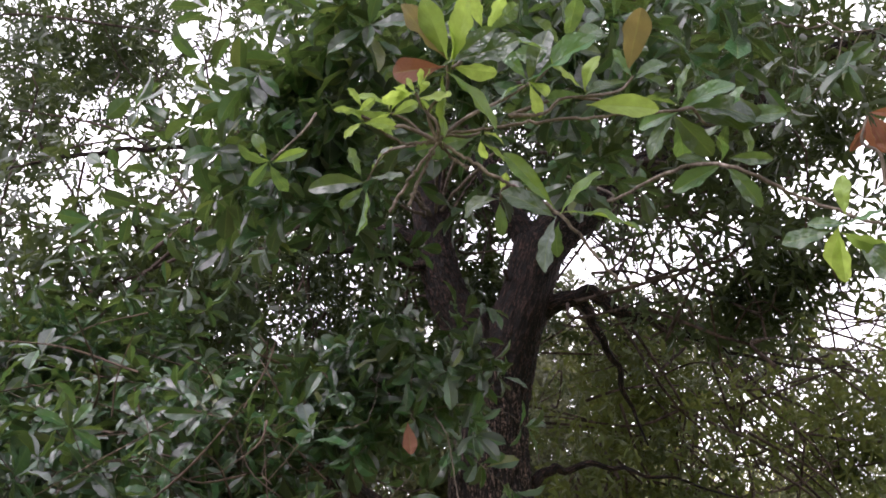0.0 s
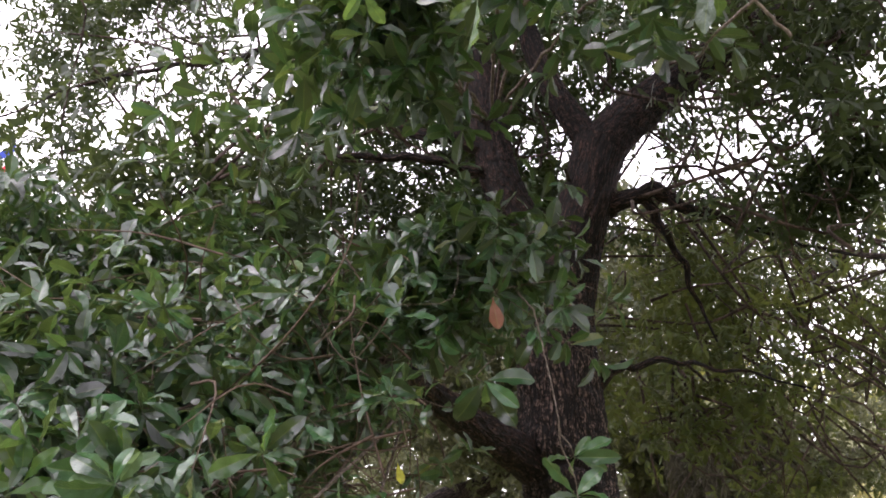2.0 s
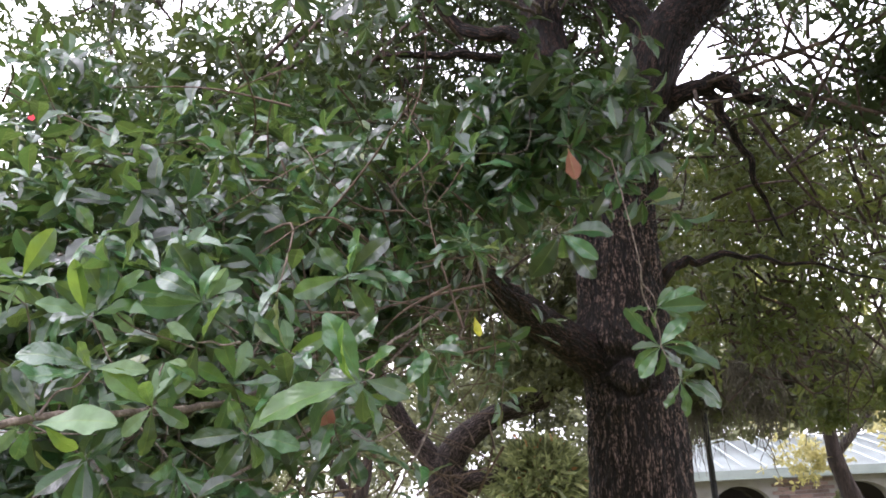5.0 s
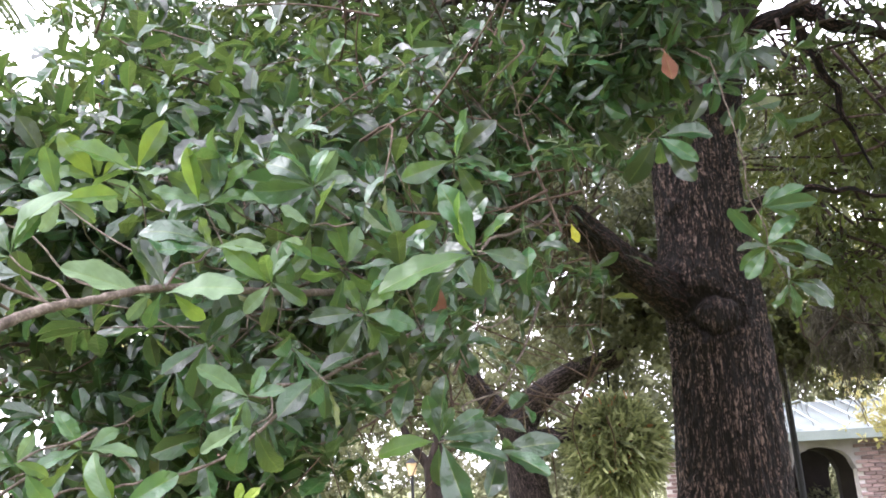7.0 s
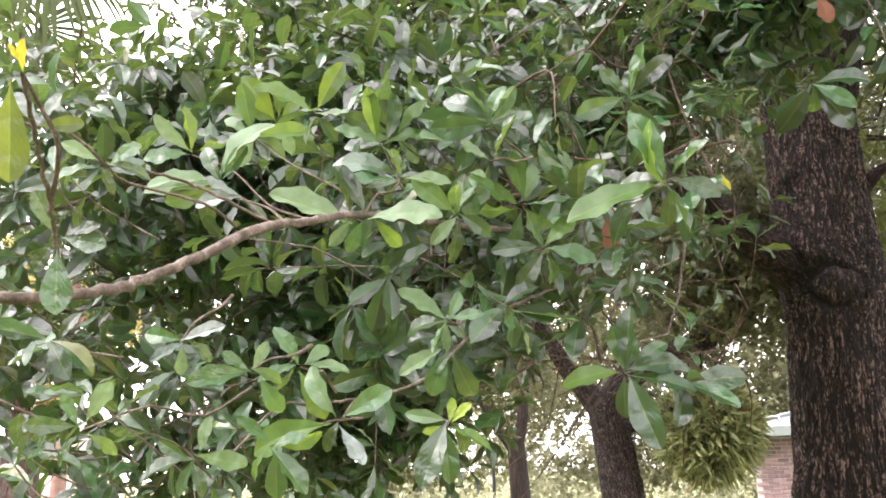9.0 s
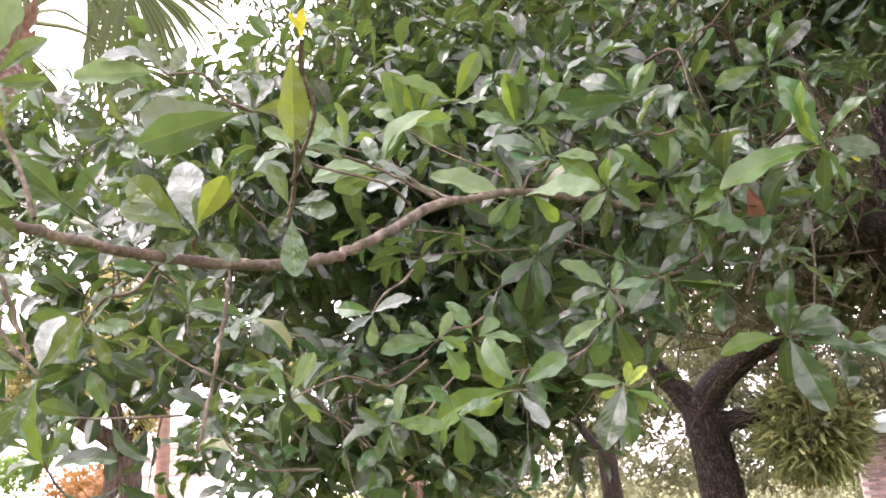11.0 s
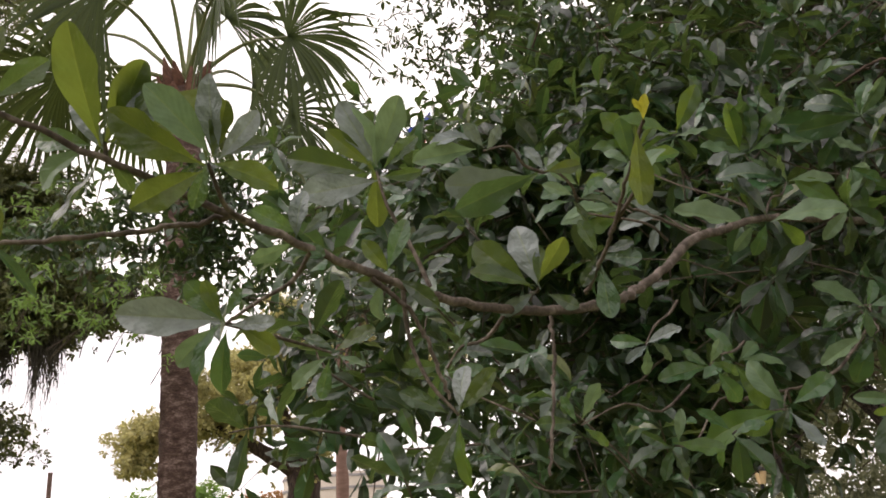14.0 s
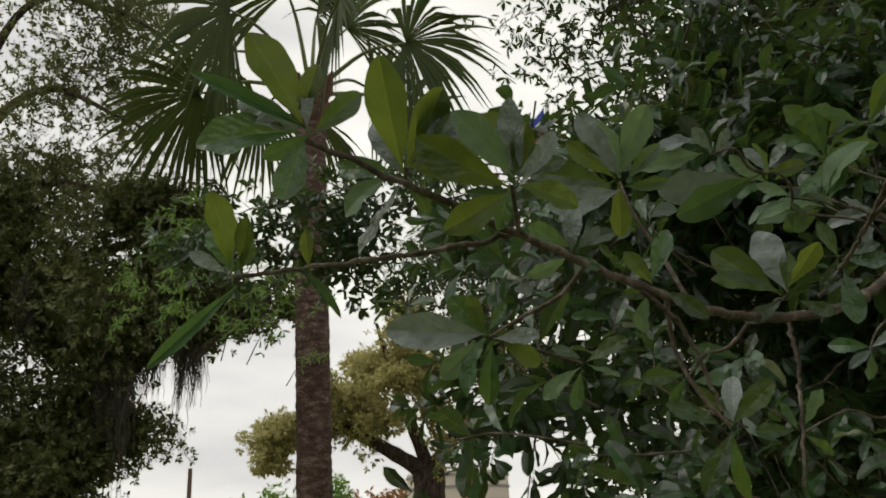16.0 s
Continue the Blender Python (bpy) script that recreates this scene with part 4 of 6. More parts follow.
def near_shoots():
    main = shoot("branch", [(-0.16, 2.7, 2.5), (-0.25, 2.1, 2.3), (-0.30, 1.6, 2.08), (-0.29, 1.3, 1.95), (-0.325, 1.1, 1.865), (-0.385, 0.92, 1.83), (-0.441, 0.805, 1.816), (-0.472, 0.72, 1.787), (-0.493, 0.65, 1.76), (-0.496, 0.555, 1.707), (-0.515, 0.485, 1.67), (-0.533, 0.4, 1.648), (-0.545, 0.29, 1.634), (-0.55, 0.19, 1.634), (-0.58, 0.07, 1.66), (-0.615, -0.04, 1.69)], 0.0058, label="bare pinkish-grey branch reaching over the path",
                 taper=[0.007, 0.006, 0.0055, 0.005, 0.0047, 0.0043, 0.0042, 0.0046, 0.0053, 0.0044, 0.0044, 0.004, 0.0033, 0.0027, 0.0022, 0.0015])
    # bare twigs hanging below it and the side shoot near its end
    for a, m, b in (((-0.545, 0.4, 1.647), (-0.54, 0.385, 1.60), (-0.545, 0.37, 1.515)), ((-0.55, 0.17, 1.632), (-0.54, 0.20, 1.61), (-0.535, 0.225, 1.56)), ((-0.576, 0.085, 1.657), (-0.62, 0.045, 1.648), (-0.685, -0.034, 1.634)), ((-0.533, 0.45, 1.672), (-0.47, 0.37, 1.694), (-0.399, 0.271, 1.727)), ((-0.49, 0.69, 1.775), (-0.54, 0.6, 1.8), (-0.56, 0.515, 1.79))):
        shoot("twig", [a, m, b], 0.0017)
    inner = shoot("branch", [(-0.12, 2.5, 2.45), (-0.1, 1.9, 2.2), (-0.13, 1.45, 2.03), (-0.13, 1.2, 1.95), (-0.12, 1.02, 1.88)], 0.005)
    shoot("branch", [(-0.12, 2.5, 2.4), (-0.1, 1.9, 2.1), (-0.12, 1.5, 1.85), (-0.14, 1.25, 1.72)], 0.005)
    lower = shoot("branch", [(-0.16, 2.6, 2.45), (-0.22, 1.9, 2.1), (-0.3, 1.4, 1.86), (-0.36, 1.05, 1.73), (-0.42, 0.9, 1.63), (-0.5, 0.78, 1.6)], 0.0045)
    shoot("twig", [(-0.36, 1.05, 1.73), (-0.36, 1.0, 1.72), (-0.345, 0.92, 1.70)], 0.0025)
    far = shoot("branch", [(-0.05, 2.5, 2.6), (0.08, 2.0, 2.6), (0.2, 1.7, 2.5), (0.27, 1.52, 2.36)], 0.008)
    shoot("twig", [(0.27, 1.52, 2.36), (0.285, 1.5, 2.25), (0.30, 1.5, 2.12)], 0.0018, label="pale hanging twig")
    spray((-0.110, 0.930, 1.849), (0.03, -0.95, -0.32), "11:80b 11.6:87 8.8:115b 8.3:104 1.6:59 3.5:59 5.2:66 6.3:49 9.6:63", inner, (-0.130, 1.120, 1.920))
    spray((-0.151, 1.030, 2.014), (0.06, -0.91, -0.42), "0.8:72 1.6:76 3:56 2.5:60 8.5:72 5:64 10.5:56 11.8:48", inner, (-0.150, 1.200, 2.000))
    spray((-0.328, 0.950, 1.918), (0.23, -0.90, -0.36), "6.5:78 3:41 0.8:67 10:45p", main, (-0.270, 0.950, 1.915))
    spray((-0.324, 0.950, 1.973), (0.22, -0.89, -0.41), "10.3:76 11.4:61 0.3:53 1.2:53p 3:53 8.7:83 4:45 9.3:68p", main, (-0.290, 0.990, 1.935))
    spray((-0.434, 0.790, 1.808), (0.38, -0.87, -0.30), "2.4:80p 11.2:67 6.8:45 4.6:55b", main)
    spray((-0.359, 0.840, 1.693), (0.30, -0.94, -0.18), "9.2:60 10.2:64p 7:38 4:25 1:38 6:32p 2.5:38", main, (-0.360, 0.980, 1.720))
    spray((-0.362, 0.860, 1.662), (0.30, -0.94, -0.15), "6.8:61 5.3:74 8.1:61p 7.5:32", main, (-0.360, 0.980, 1.720))
    spray((-0.343, 0.780, 1.575), (0.31, -0.95, -0.06), "0.4:26y 1.5:29y 3.6:50b 6.9:67 5.8:58 9.3:41p 8:23y 4.8:47", main, (-0.380, 0.930, 1.600))
    spray((-0.184, 1.000, 1.638), (0.10, -0.99, -0.11), "9.1:71b 11.6:61 0.9:43 1.7:64 3.2:82 6.2:54 5.4:93 2.6:79 0.2:79", inner, (-0.140, 1.250, 1.720))
    spray((0.156, 1.540, 2.216), (-0.14, -0.91, -0.40), "8:125 7.1:107 5:113 2.8:107 6:72 4.2:84", far, (0.140, 1.750, 2.360))
    spray((0.325, 1.550, 1.979), (-0.18, -0.95, -0.26), "11:95 1.5:79 2.5:67 3.5:107 5:67 6.2:62 7.3:67 8.3:67 4.3:90 9.2:56", far, (0.300, 1.500, 2.120))
    spray((0.327, 1.550, 2.053), (-0.18, -0.94, -0.30), "9.5:57 2.3:80 1.4:57 4:68 3:91 7:45", far, (0.300, 1.500, 2.120))
    spray((0.355, 1.560, 1.914), (-0.20, -0.96, -0.22), "3:79 4:90 5.5:67 7:56 2:56", far, (0.325, 1.550, 1.979))
    spray((-0.352, 1.020, 1.996), (0.36, -0.87, -0.34), "11:88 11.4:68 0.2:68b 8.5:96p 9.3:88 7.3:64 4:48 2:56p 10.2:48 5:48", main, (-0.330, 1.100, 1.940))
    spray((-0.481, 0.950, 1.965), (0.48, -0.82, -0.32), "11.5:71b 8:48 2:71b 9:55s 10:63p 4:48p 0.6:55", main, (-0.430, 1.000, 1.870))
    spray((-0.628, 0.930, 2.014), (0.57, -0.75, -0.34), "10.7:76b 9.5:72b 2:59 8:68 3.5:59p 5:51p 11.8:51 1:51b", main, (-0.500, 1.020, 1.860))
    spray((-0.419, 0.860, 1.874), (0.48, -0.84, -0.27), "9.9:84 8.7:77 2.8:63p 11:42 7:35", main, (-0.440, 0.800, 1.815))
    spray((-0.450, 0.790, 1.809), (0.54, -0.81, -0.22), "11.7:59 9.7:99p 7.2:40p", main, (-0.440, 0.800, 1.815))
    spray((-0.494, 0.750, 1.638), (0.60, -0.80, -0.04), "11:45 8.5:45 5:58b 7.5:51 1.5:38p 3:45p", main, (-0.500, 0.850, 1.620))
    spray((-0.347, 0.900, 1.885), (0.40, -0.87, -0.28), "5.8:56 4:42 7:35 2.8:28p", main, (-0.360, 0.900, 1.850))
    spray((-0.414, 1.250, 2.324), (0.32, -0.82, -0.48), "4:63 3:52 10.3:63 9:52 1:52 11.5:52 6:42", main, (-0.400, 1.500, 2.200))
    spray((-0.526, 0.680, 1.808), (0.51, -0.80, -0.32), "8.9:55s 6.9:39s 9.6:42s 4:30", main, (-0.490, 0.690, 1.775))
    spray((-0.595, 0.740, 1.853), (0.53, -0.78, -0.34), "9:81p 9.6:77p 8.2:61b 1:47 11:54 0.3:94p", main, (-0.500, 0.720, 1.790))
    spray((-0.606, 0.820, 1.946), (0.49, -0.78, -0.39), "11.6:67 10.5:45p 2.6:71b 3.4:52 5:37s 7:45p 8.6:60", main, (-0.460, 0.830, 1.840))
    spray((-0.570, 0.920, 2.015), (0.42, -0.81, -0.42), "9.8:89b 8.8:65 0.9:77b 3:48p 4.5:48 7:40p", main, (-0.420, 0.980, 1.870))
    spray((-0.468, 0.970, 1.984), (0.33, -0.86, -0.40), "11:72 0:56 1:64b 8.7:56p 3:56 4.4:48p 9.6:72", main, (-0.370, 1.050, 1.930))
    spray((-0.678, 0.800, 1.923), (0.55, -0.75, -0.37), "10.2:64p 11.7:60b 9:53 2:45b", main, (-0.520, 0.800, 1.820))
    spray((-0.548, 0.620, 1.650), (0.58, -0.80, -0.15), "9.3:42 2.2:42s 4:33 6:33p 8:33s", main, (-0.520, 0.660, 1.700))
    spray((-0.497, 0.660, 1.625), (0.52, -0.85, -0.12), "8.7:56 3.5:33b 10:33 5:44 1:28p", main, (-0.480, 0.750, 1.660))
    spray((-0.443, 0.740, 1.582), (0.43, -0.90, -0.07), "10.7:64p 2:58 8.8:99b 7:35 5:47s 3.6:35p", main, (-0.470, 0.880, 1.600))
    spray((-0.496, 0.700, 1.556), (0.50, -0.87, -0.04), "10.3:40 6:52 7.5:34b 3:52b 4.6:57 2:34", main, (-0.470, 0.860, 1.590))
    spray((-0.540, 0.640, 1.546), (0.57, -0.82, -0.02), "0.3:33p 7:39 5:33 3.5:50b 9:56 10:33", main, (-0.500, 0.800, 1.600))
    spray((-0.614, 0.580, 1.572), (0.66, -0.75, -0.06), "1:39p 9:44 7.5:33 4:33b 11:33", main, (-0.550, 0.750, 1.620))
    spray((-0.399, 0.271, 1.727), (0.23, -0.88, -0.41), "0.4:17e 11.2:12e 6.2:52a", main, (-0.470, 0.370, 1.695), wide=True)
    spray((-0.500, 0.410, 1.688), (0.46, -0.83, -0.31), "3.3:33k 2.3:24k 11.3:33 5.9:45k 7:31k", main, wide=True)
    spray((-0.565, 0.345, 1.785), (0.54, -0.71, -0.45), "10:46s 10.7:28s 8.8:55p 1:23s", main, (-0.553, 0.431, 1.789), wide=True)
    spray((-0.553, 0.431, 1.789), (0.48, -0.77, -0.42), "11:30s 1.3:28s 8.8:90s 8.4:85 2.8:35a", main, (-0.560, 0.515, 1.790), wide=True)
    spray((-0.560, 0.515, 1.790), (0.45, -0.81, -0.38), "3:38 1.5:33 10:33p 8.9:44 5:27", main, (-0.520, 0.660, 1.770))
    spray((-0.517, 0.328, 1.650), (0.40, -0.88, -0.25), "11.5:58s 1.2:39a 9.8:52a 10.4:61a 0.3:30a 4:26 8:35s", main, (-0.537, 0.350, 1.648), wide=True)
    spray((-0.584, 0.222, 1.731), (0.53, -0.75, -0.40), "11.1:58s 10.4:45a 0.2:45p 0.8:54p 8.7:58s 9.5:62 7.8:33 6:41a 1.5:37 3:29", main, (-0.552, 0.235, 1.640), wide=True)
    spray((-0.544, 0.038, 1.663), (0.66, -0.63, -0.40), "9.8:55a 10.7:43p 11.6:43s 0.5:30a 8:36a 2.2:30 6.5:24 1.3:34s 3.4:34a", main, (-0.575, 0.090, 1.655), wide=True)
    spray((-0.594, 0.012, 1.682), (0.64, -0.64, -0.42), "11.6:58a 11:46s 0.5:44a 1.3:42s 2.3:64a 3.2:30a 7:46 9.3:34 8.3:40p 5:24 0.9:50a", main, (-0.600, 0.020, 1.676), wide=True)
    spray((-0.612, -0.040, 1.692), (0.71, -0.54, -0.45), "11.1:56a 10:38s 9:53 0.4:34a 6.6:36 8:28 9.9:68n 1.6:34 11.8:30s", main, wide=True)
    spray((-0.685, -0.034, 1.634), (0.81, -0.51, -0.29), "11.6:43a 0.2:30a 10:24s 7.5:71n 1.4:22 11:30", main, wide=True)
    spray((-0.662, -0.004, 1.637), (0.76, -0.58, -0.30), "11.8:21a 4.5:38n", main, wide=True)
    spray((-0.648, 0.140, 1.617), (0.62, -0.76, -0.22), "9.2:68s 10.6:38 11.3:30a 7.1:42 6.3:42 7.8:45p 3:30s 1.2:23 4.2:34a", main, (-0.562, 0.130, 1.645), wide=True)
    spray((-0.532, 0.230, 1.550), (0.40, -0.91, -0.09), "10:36 1.7:38a 6:42g 0.2:34s 7:44", main, (-0.549, 0.200, 1.634), wide=True)
    spray((-0.550, 0.190, 1.638), (0.44, -0.86, -0.26), "7:34p 0.8:37 4.2:30 11:26a 9.2:22", main, wide=True)
    spray((-0.566, 0.125, 1.648), (0.52, -0.80, -0.30), "0.2:31s 2:21s 8:27p 10:31 4:17", main, wide=True)
    spray((-0.630, 0.220, 1.605), (0.54, -0.83, -0.18), "2:33a 8:37p 6.5:29 10:25 4:25p", main, (-0.648, 0.140, 1.617), wide=True)
    spray((-0.600, 0.320, 1.600), (0.43, -0.89, -0.15), "9:32 3:28 5:28a 1:28 7:32", main, (-0.540, 0.330, 1.645), wide=True)
    spray((-0.360, 0.900, 1.835), (0.35, -0.89, -0.28), "9.2:58 10.4:70b 0.6:62p 2.2:66 4:52 6:60 7.6:48p 11.4:50", main, (-0.385, 0.950, 1.835))
    spray((-0.300, 1.000, 1.868), (0.30, -0.90, -0.30), "8.6:66 10:58b 11.5:70 1:60p 3:72 4.6:55 6.4:62", main, (-0.325, 1.100, 1.868))
    spray((-0.255, 1.080, 1.915), (0.25, -0.90, -0.33), "8.8:64 10.8:60 0.4:56p 2:68b 3.6:60 5.4:58 7:64", main, (-0.295, 1.250, 1.930))
    spray((-0.270, 0.980, 1.800), (0.28, -0.93, -0.22), "9:62 11:50 1.4:58b 3.2:66 5:56 7.2:60", main, (-0.330, 1.080, 1.850))
    # whorls before the low mass
    whorl((0.29, 1.55, 2.33), (0.3, -0.5, 0.1), 7, 0.075, far)
    whorl((0.0, 1.39, 2.346), (-0.1, -0.6, 0.5), 7, 0.075, far, (0.15, 1.8, 2.55))
    whorl((-0.352, 1.519, 2.34), (-0.2, -0.6, 0.5), 7, 0.075, far, (-0.2, 1.9, 2.4))
    whorl((-0.03, 1.40, 2.17), (0.2, -0.6, 0.4), 7, 0.075, inner, (-0.08, 1.7, 2.15))
    whorl((-0.17, 1.3, 2.12), (-0.2, -0.5, 0.6), 7, 0.075, inner, (-0.12, 1.45, 2.05))
    whorl((-0.42, 1.0, 1.7), (-0.3, -0.5, 0.0), 7, 0.07, lower, (-0.38, 1.05, 1.72))
    single_leaf((0.186, 1.5, 2.385), (0.1, -0.05, -1), (0.1, -1, 0.1), 0.075, LEAF_DEAD, far, label="rust-brown dead leaf")
    single_leaf((-0.20, 1.08, 1.865), (0.15, -0.1, -1), (0.2, -1, 0.1), 0.06, LEAF_DEAD, inner, label="rust-brown dead leaf")
    single_leaf((-0.026, 1.526, 2.06), (0.2, -0.1, -1), (0.2, -1, 0.1), 0.045, LEAF_YELLOW, inner, label="yellow wilting leaf")
    # more leaves on short twigs behind the near branch and before the low mass
    extra = Foliage()
    for lo, hi, n, size in [((-0.85, 0.25, 1.50), (-0.66, 0.75, 1.75), 10, 0.052), ((-0.95, 0.55, 1.5), (-0.68, 1.0, 2.0), 12, 0.058), ((-0.62, 1.0, 1.62), (-0.1, 1.35, 2.05), 34, 0.07), ((-1.1, 0.8, 1.42), (-0.5, 1.2, 1.62), 9, 0.06), ((-0.75, 1.25, 1.9), (0.05, 1.65, 2.4), 42, 0.07), ((-0.6, 0.95, 1.9), (-0.25, 1.2, 2.12), 12, 0.068)]:
        tips = rng.uniform(lo, hi, (n, 3))
        ways = unit(np.stack([rng.normal(-0.1, 0.4, n), rng.normal(-0.5, 0.3, n), rng.normal(0.4, 0.4, n)], 1))
        extra.add(*rosettes(tips, ways, 7, size, (25, 100)))
        for a, w in zip(tips, ways):
            v, f, _ = tube(spline([a - w * 0.09 + rng.normal(0, 0.015, 3) + (0, 0.04, 0), a - w * 0.045, a], 6), np.linspace(0.0015, 0.0008, 6), 5)
            part_of("twig", mesh_of("twig", v, f, TWIG), oak)
    part_of("near_foliage", extra.mesh("near_foliage", LEAF, NEAR_BLADES[:ROUND_BLADES], 1.0), oak, "glossy dark green leaves in whorls", "stuff")
    # the pale young shoot over the start of the path
    over = shoot("branch", [(0.25, 2.6, 3.9), (0.28, 1.5, 3.1), (0.275, 0.85, 2.62), (0.275, 0.45, 2.35), (0.28, 0.30, 2.265)], 0.0045)
    for e in ((0.242, 0.324, 2.217), (0.256, 0.322, 2.221), (0.303, 0.31, 2.244), (0.224, 0.283, 2.277)):
        shoot("twig", [(0.28, 0.298, 2.262), ((0.28 + e[0]) / 2, 0.31, (2.264 + e[2]) / 2), e], 0.0011)
    shoot("twig", [(0.28, 0.298, 2.262), (0.325, 0.315, 2.238), (0.368, 0.324, 2.211), (0.411, 0.341, 2.16)], 0.0014, label="pinkish bare twig")
    shoot("twig", [(0.28, 0.298, 2.268), (0.36, 0.31, 2.285), (0.476, 0.331, 2.307)], 0.0013)
    right = shoot("branch", [(0.74, 2.6, 3.7), (0.70, 1.6, 3.0), (0.52, 0.8, 2.5), (0.497, 0.37, 2.28), (0.564, 0.345, 2.229), (0.616, 0.335, 2.196), (0.7, 0.33, 2.17)], 0.0045, taper=[0.005, 0.003, 0.002, 0.0016, 0.0014, 0.0012, 0.0009])
    spray((0.533, 0.374, 2.325), (-0.33, -0.77, -0.55), "9:47 3:50 1:32 5:37 7:26 10:32", over, (0.476, 0.331, 2.307))
    spray((0.446, 0.336, 2.348), (-0.22, -0.76, -0.61), "0.7:55o 11:30 2:35 9:30 4:30", over, (0.398, 0.312, 2.310))
    spray((0.204, 0.504, 2.360), (0.10, -0.84, -0.53), "9:59 6.2:53 3:35 11:35 1:41 7.5:35", over, (0.280, 0.298, 2.262))
    spray((0.327, 0.339, 2.233), (-0.07, -0.86, -0.51), "9:40 6:27 3.4:22 0.5:18y", over, (0.332, 0.316, 2.231))
    spray((0.078, 0.600, 2.454), (0.21, -0.81, -0.55), "9:42 2:42b 11:35b 5:42 7:42", over, (0.126, 0.616, 2.534))
    spray((0.245, 0.292, 2.285), (0.06, -0.80, -0.60), "9:31y 10.5:26y 0:17y 2:26y 8:22y 1:22y", over, (0.280, 0.298, 2.262))
    spray((0.319, 0.264, 2.335), (-0.05, -0.74, -0.67), "11.6:27y 0.8:31y 10:27 2:35 3:44 9:27y", over, (0.293, 0.265, 2.304))
    spray((0.390, 0.329, 2.372), (-0.15, -0.75, -0.65), "0.6:40 1.8:45 11:35 9.6:40 3:30", over, (0.351, 0.303, 2.316))
    spray((0.368, 0.324, 2.211), (-0.13, -0.86, -0.49), "10.9:62g 10.3:45 1.3:43g 3.05:64g 7:45s 6.5:28", over)
    spray((0.289, 0.264, 2.306), (-0.01, -0.76, -0.64), "11.3:49y 0.6:49y 2:47 4.3:56g 5.9:60g 8.9:49d 10.6:54o 1.2:30y 2.6:52 3.4:34y", over, (0.280, 0.298, 2.262))
    spray((0.265, 0.276, 2.291), (0.03, -0.78, -0.62), "0:15y 1:15y 2:19y 3:26y 8.7:26y 10:15y 11:13y 4.5:17y", over, (0.280, 0.298, 2.262))
    spray((0.224, 0.283, 2.277), (0.10, -0.80, -0.60), "11:17y 8:17y 2.8:26y 9.3:19y 3.5:26y 1.5:17y", over, (0.280, 0.298, 2.262))
    spray((0.398, 0.312, 2.310), (-0.17, -0.78, -0.60), "11:35y 0.3:32y 3.3:56y 1.8:28 9:28", over, (0.336, 0.310, 2.292))
    spray((0.487, 0.362, 2.330), (-0.27, -0.77, -0.57), "2:51 3.4:72 5:51 6:46 0.5:36 10:36 9:41 3:72 7.6:46", over, (0.336, 0.310, 2.292))
    spray((0.351, 0.303, 2.316), (-0.10, -0.78, -0.62), "0.5:50 2:64 4:27y 1:27 11:32 5.4:27y 9:32", over, (0.280, 0.298, 2.262))
    spray((0.313, 0.310, 2.277), (-0.04, -0.81, -0.58), "3:22y 6:18y 8.6:53 4:22y", over, (0.280, 0.298, 2.262))
    spray((0.572, 0.314, 2.186), (-0.43, -0.79, -0.42), "0.2:34y 7:43y 8.8:39 5:50 4.5:32y 2.5:27 6.3:37y 9.7:27", right)
    spray((0.613, 0.310, 2.280), (-0.46, -0.72, -0.52), "3.6:26d 5:32d 5.8:28d 7.4:24d 6.5:36d", right, (0.616, 0.320, 2.222))
    spray((0.522, 0.379, 2.285), (-0.32, -0.80, -0.51), "8.5:46 5:46 3.5:36 1:31 10:31", right)


near_shoots()


def leafy_tree(name, label, foot, limbs, masses, leaf, size, bark=BARK_FAR, trunk=None, blades=TINY_BLADES, leaves=6, cut=0.0, grain=0.6):
    """A background tree: trunk, limbs and a loose crown of leaf clumps."""
    t = thing(name, label, "tree", at=foot)
    if trunk:
        if bark is BARK_BROWN:
            bark_limb("trunk", *trunk, t, sides=64, step=0.03, ridge=0.02, cell=0.04, material=bark)
        else:
            plain_limb("trunk", *trunk, t, bark, sides=18)
    for pts, rad in limbs:
        if bark is BARK_BROWN:
            bark_limb("limb", pts, rad, t, sides=40, step=0.03, ridge=0.016, cell=0.04, material=bark)
        else:
            plain_limb("limb", pts, rad, t, bark)
    fo = Foliage()
    for c, r, n in masses:
        clumps(c, r, n, size, fo, leaves=leaves, cut=cut, grain=grain, skip=0.05)
    part_of("crown", fo.mesh("crown", leaf, blades), t, "", "stuff")
    return t


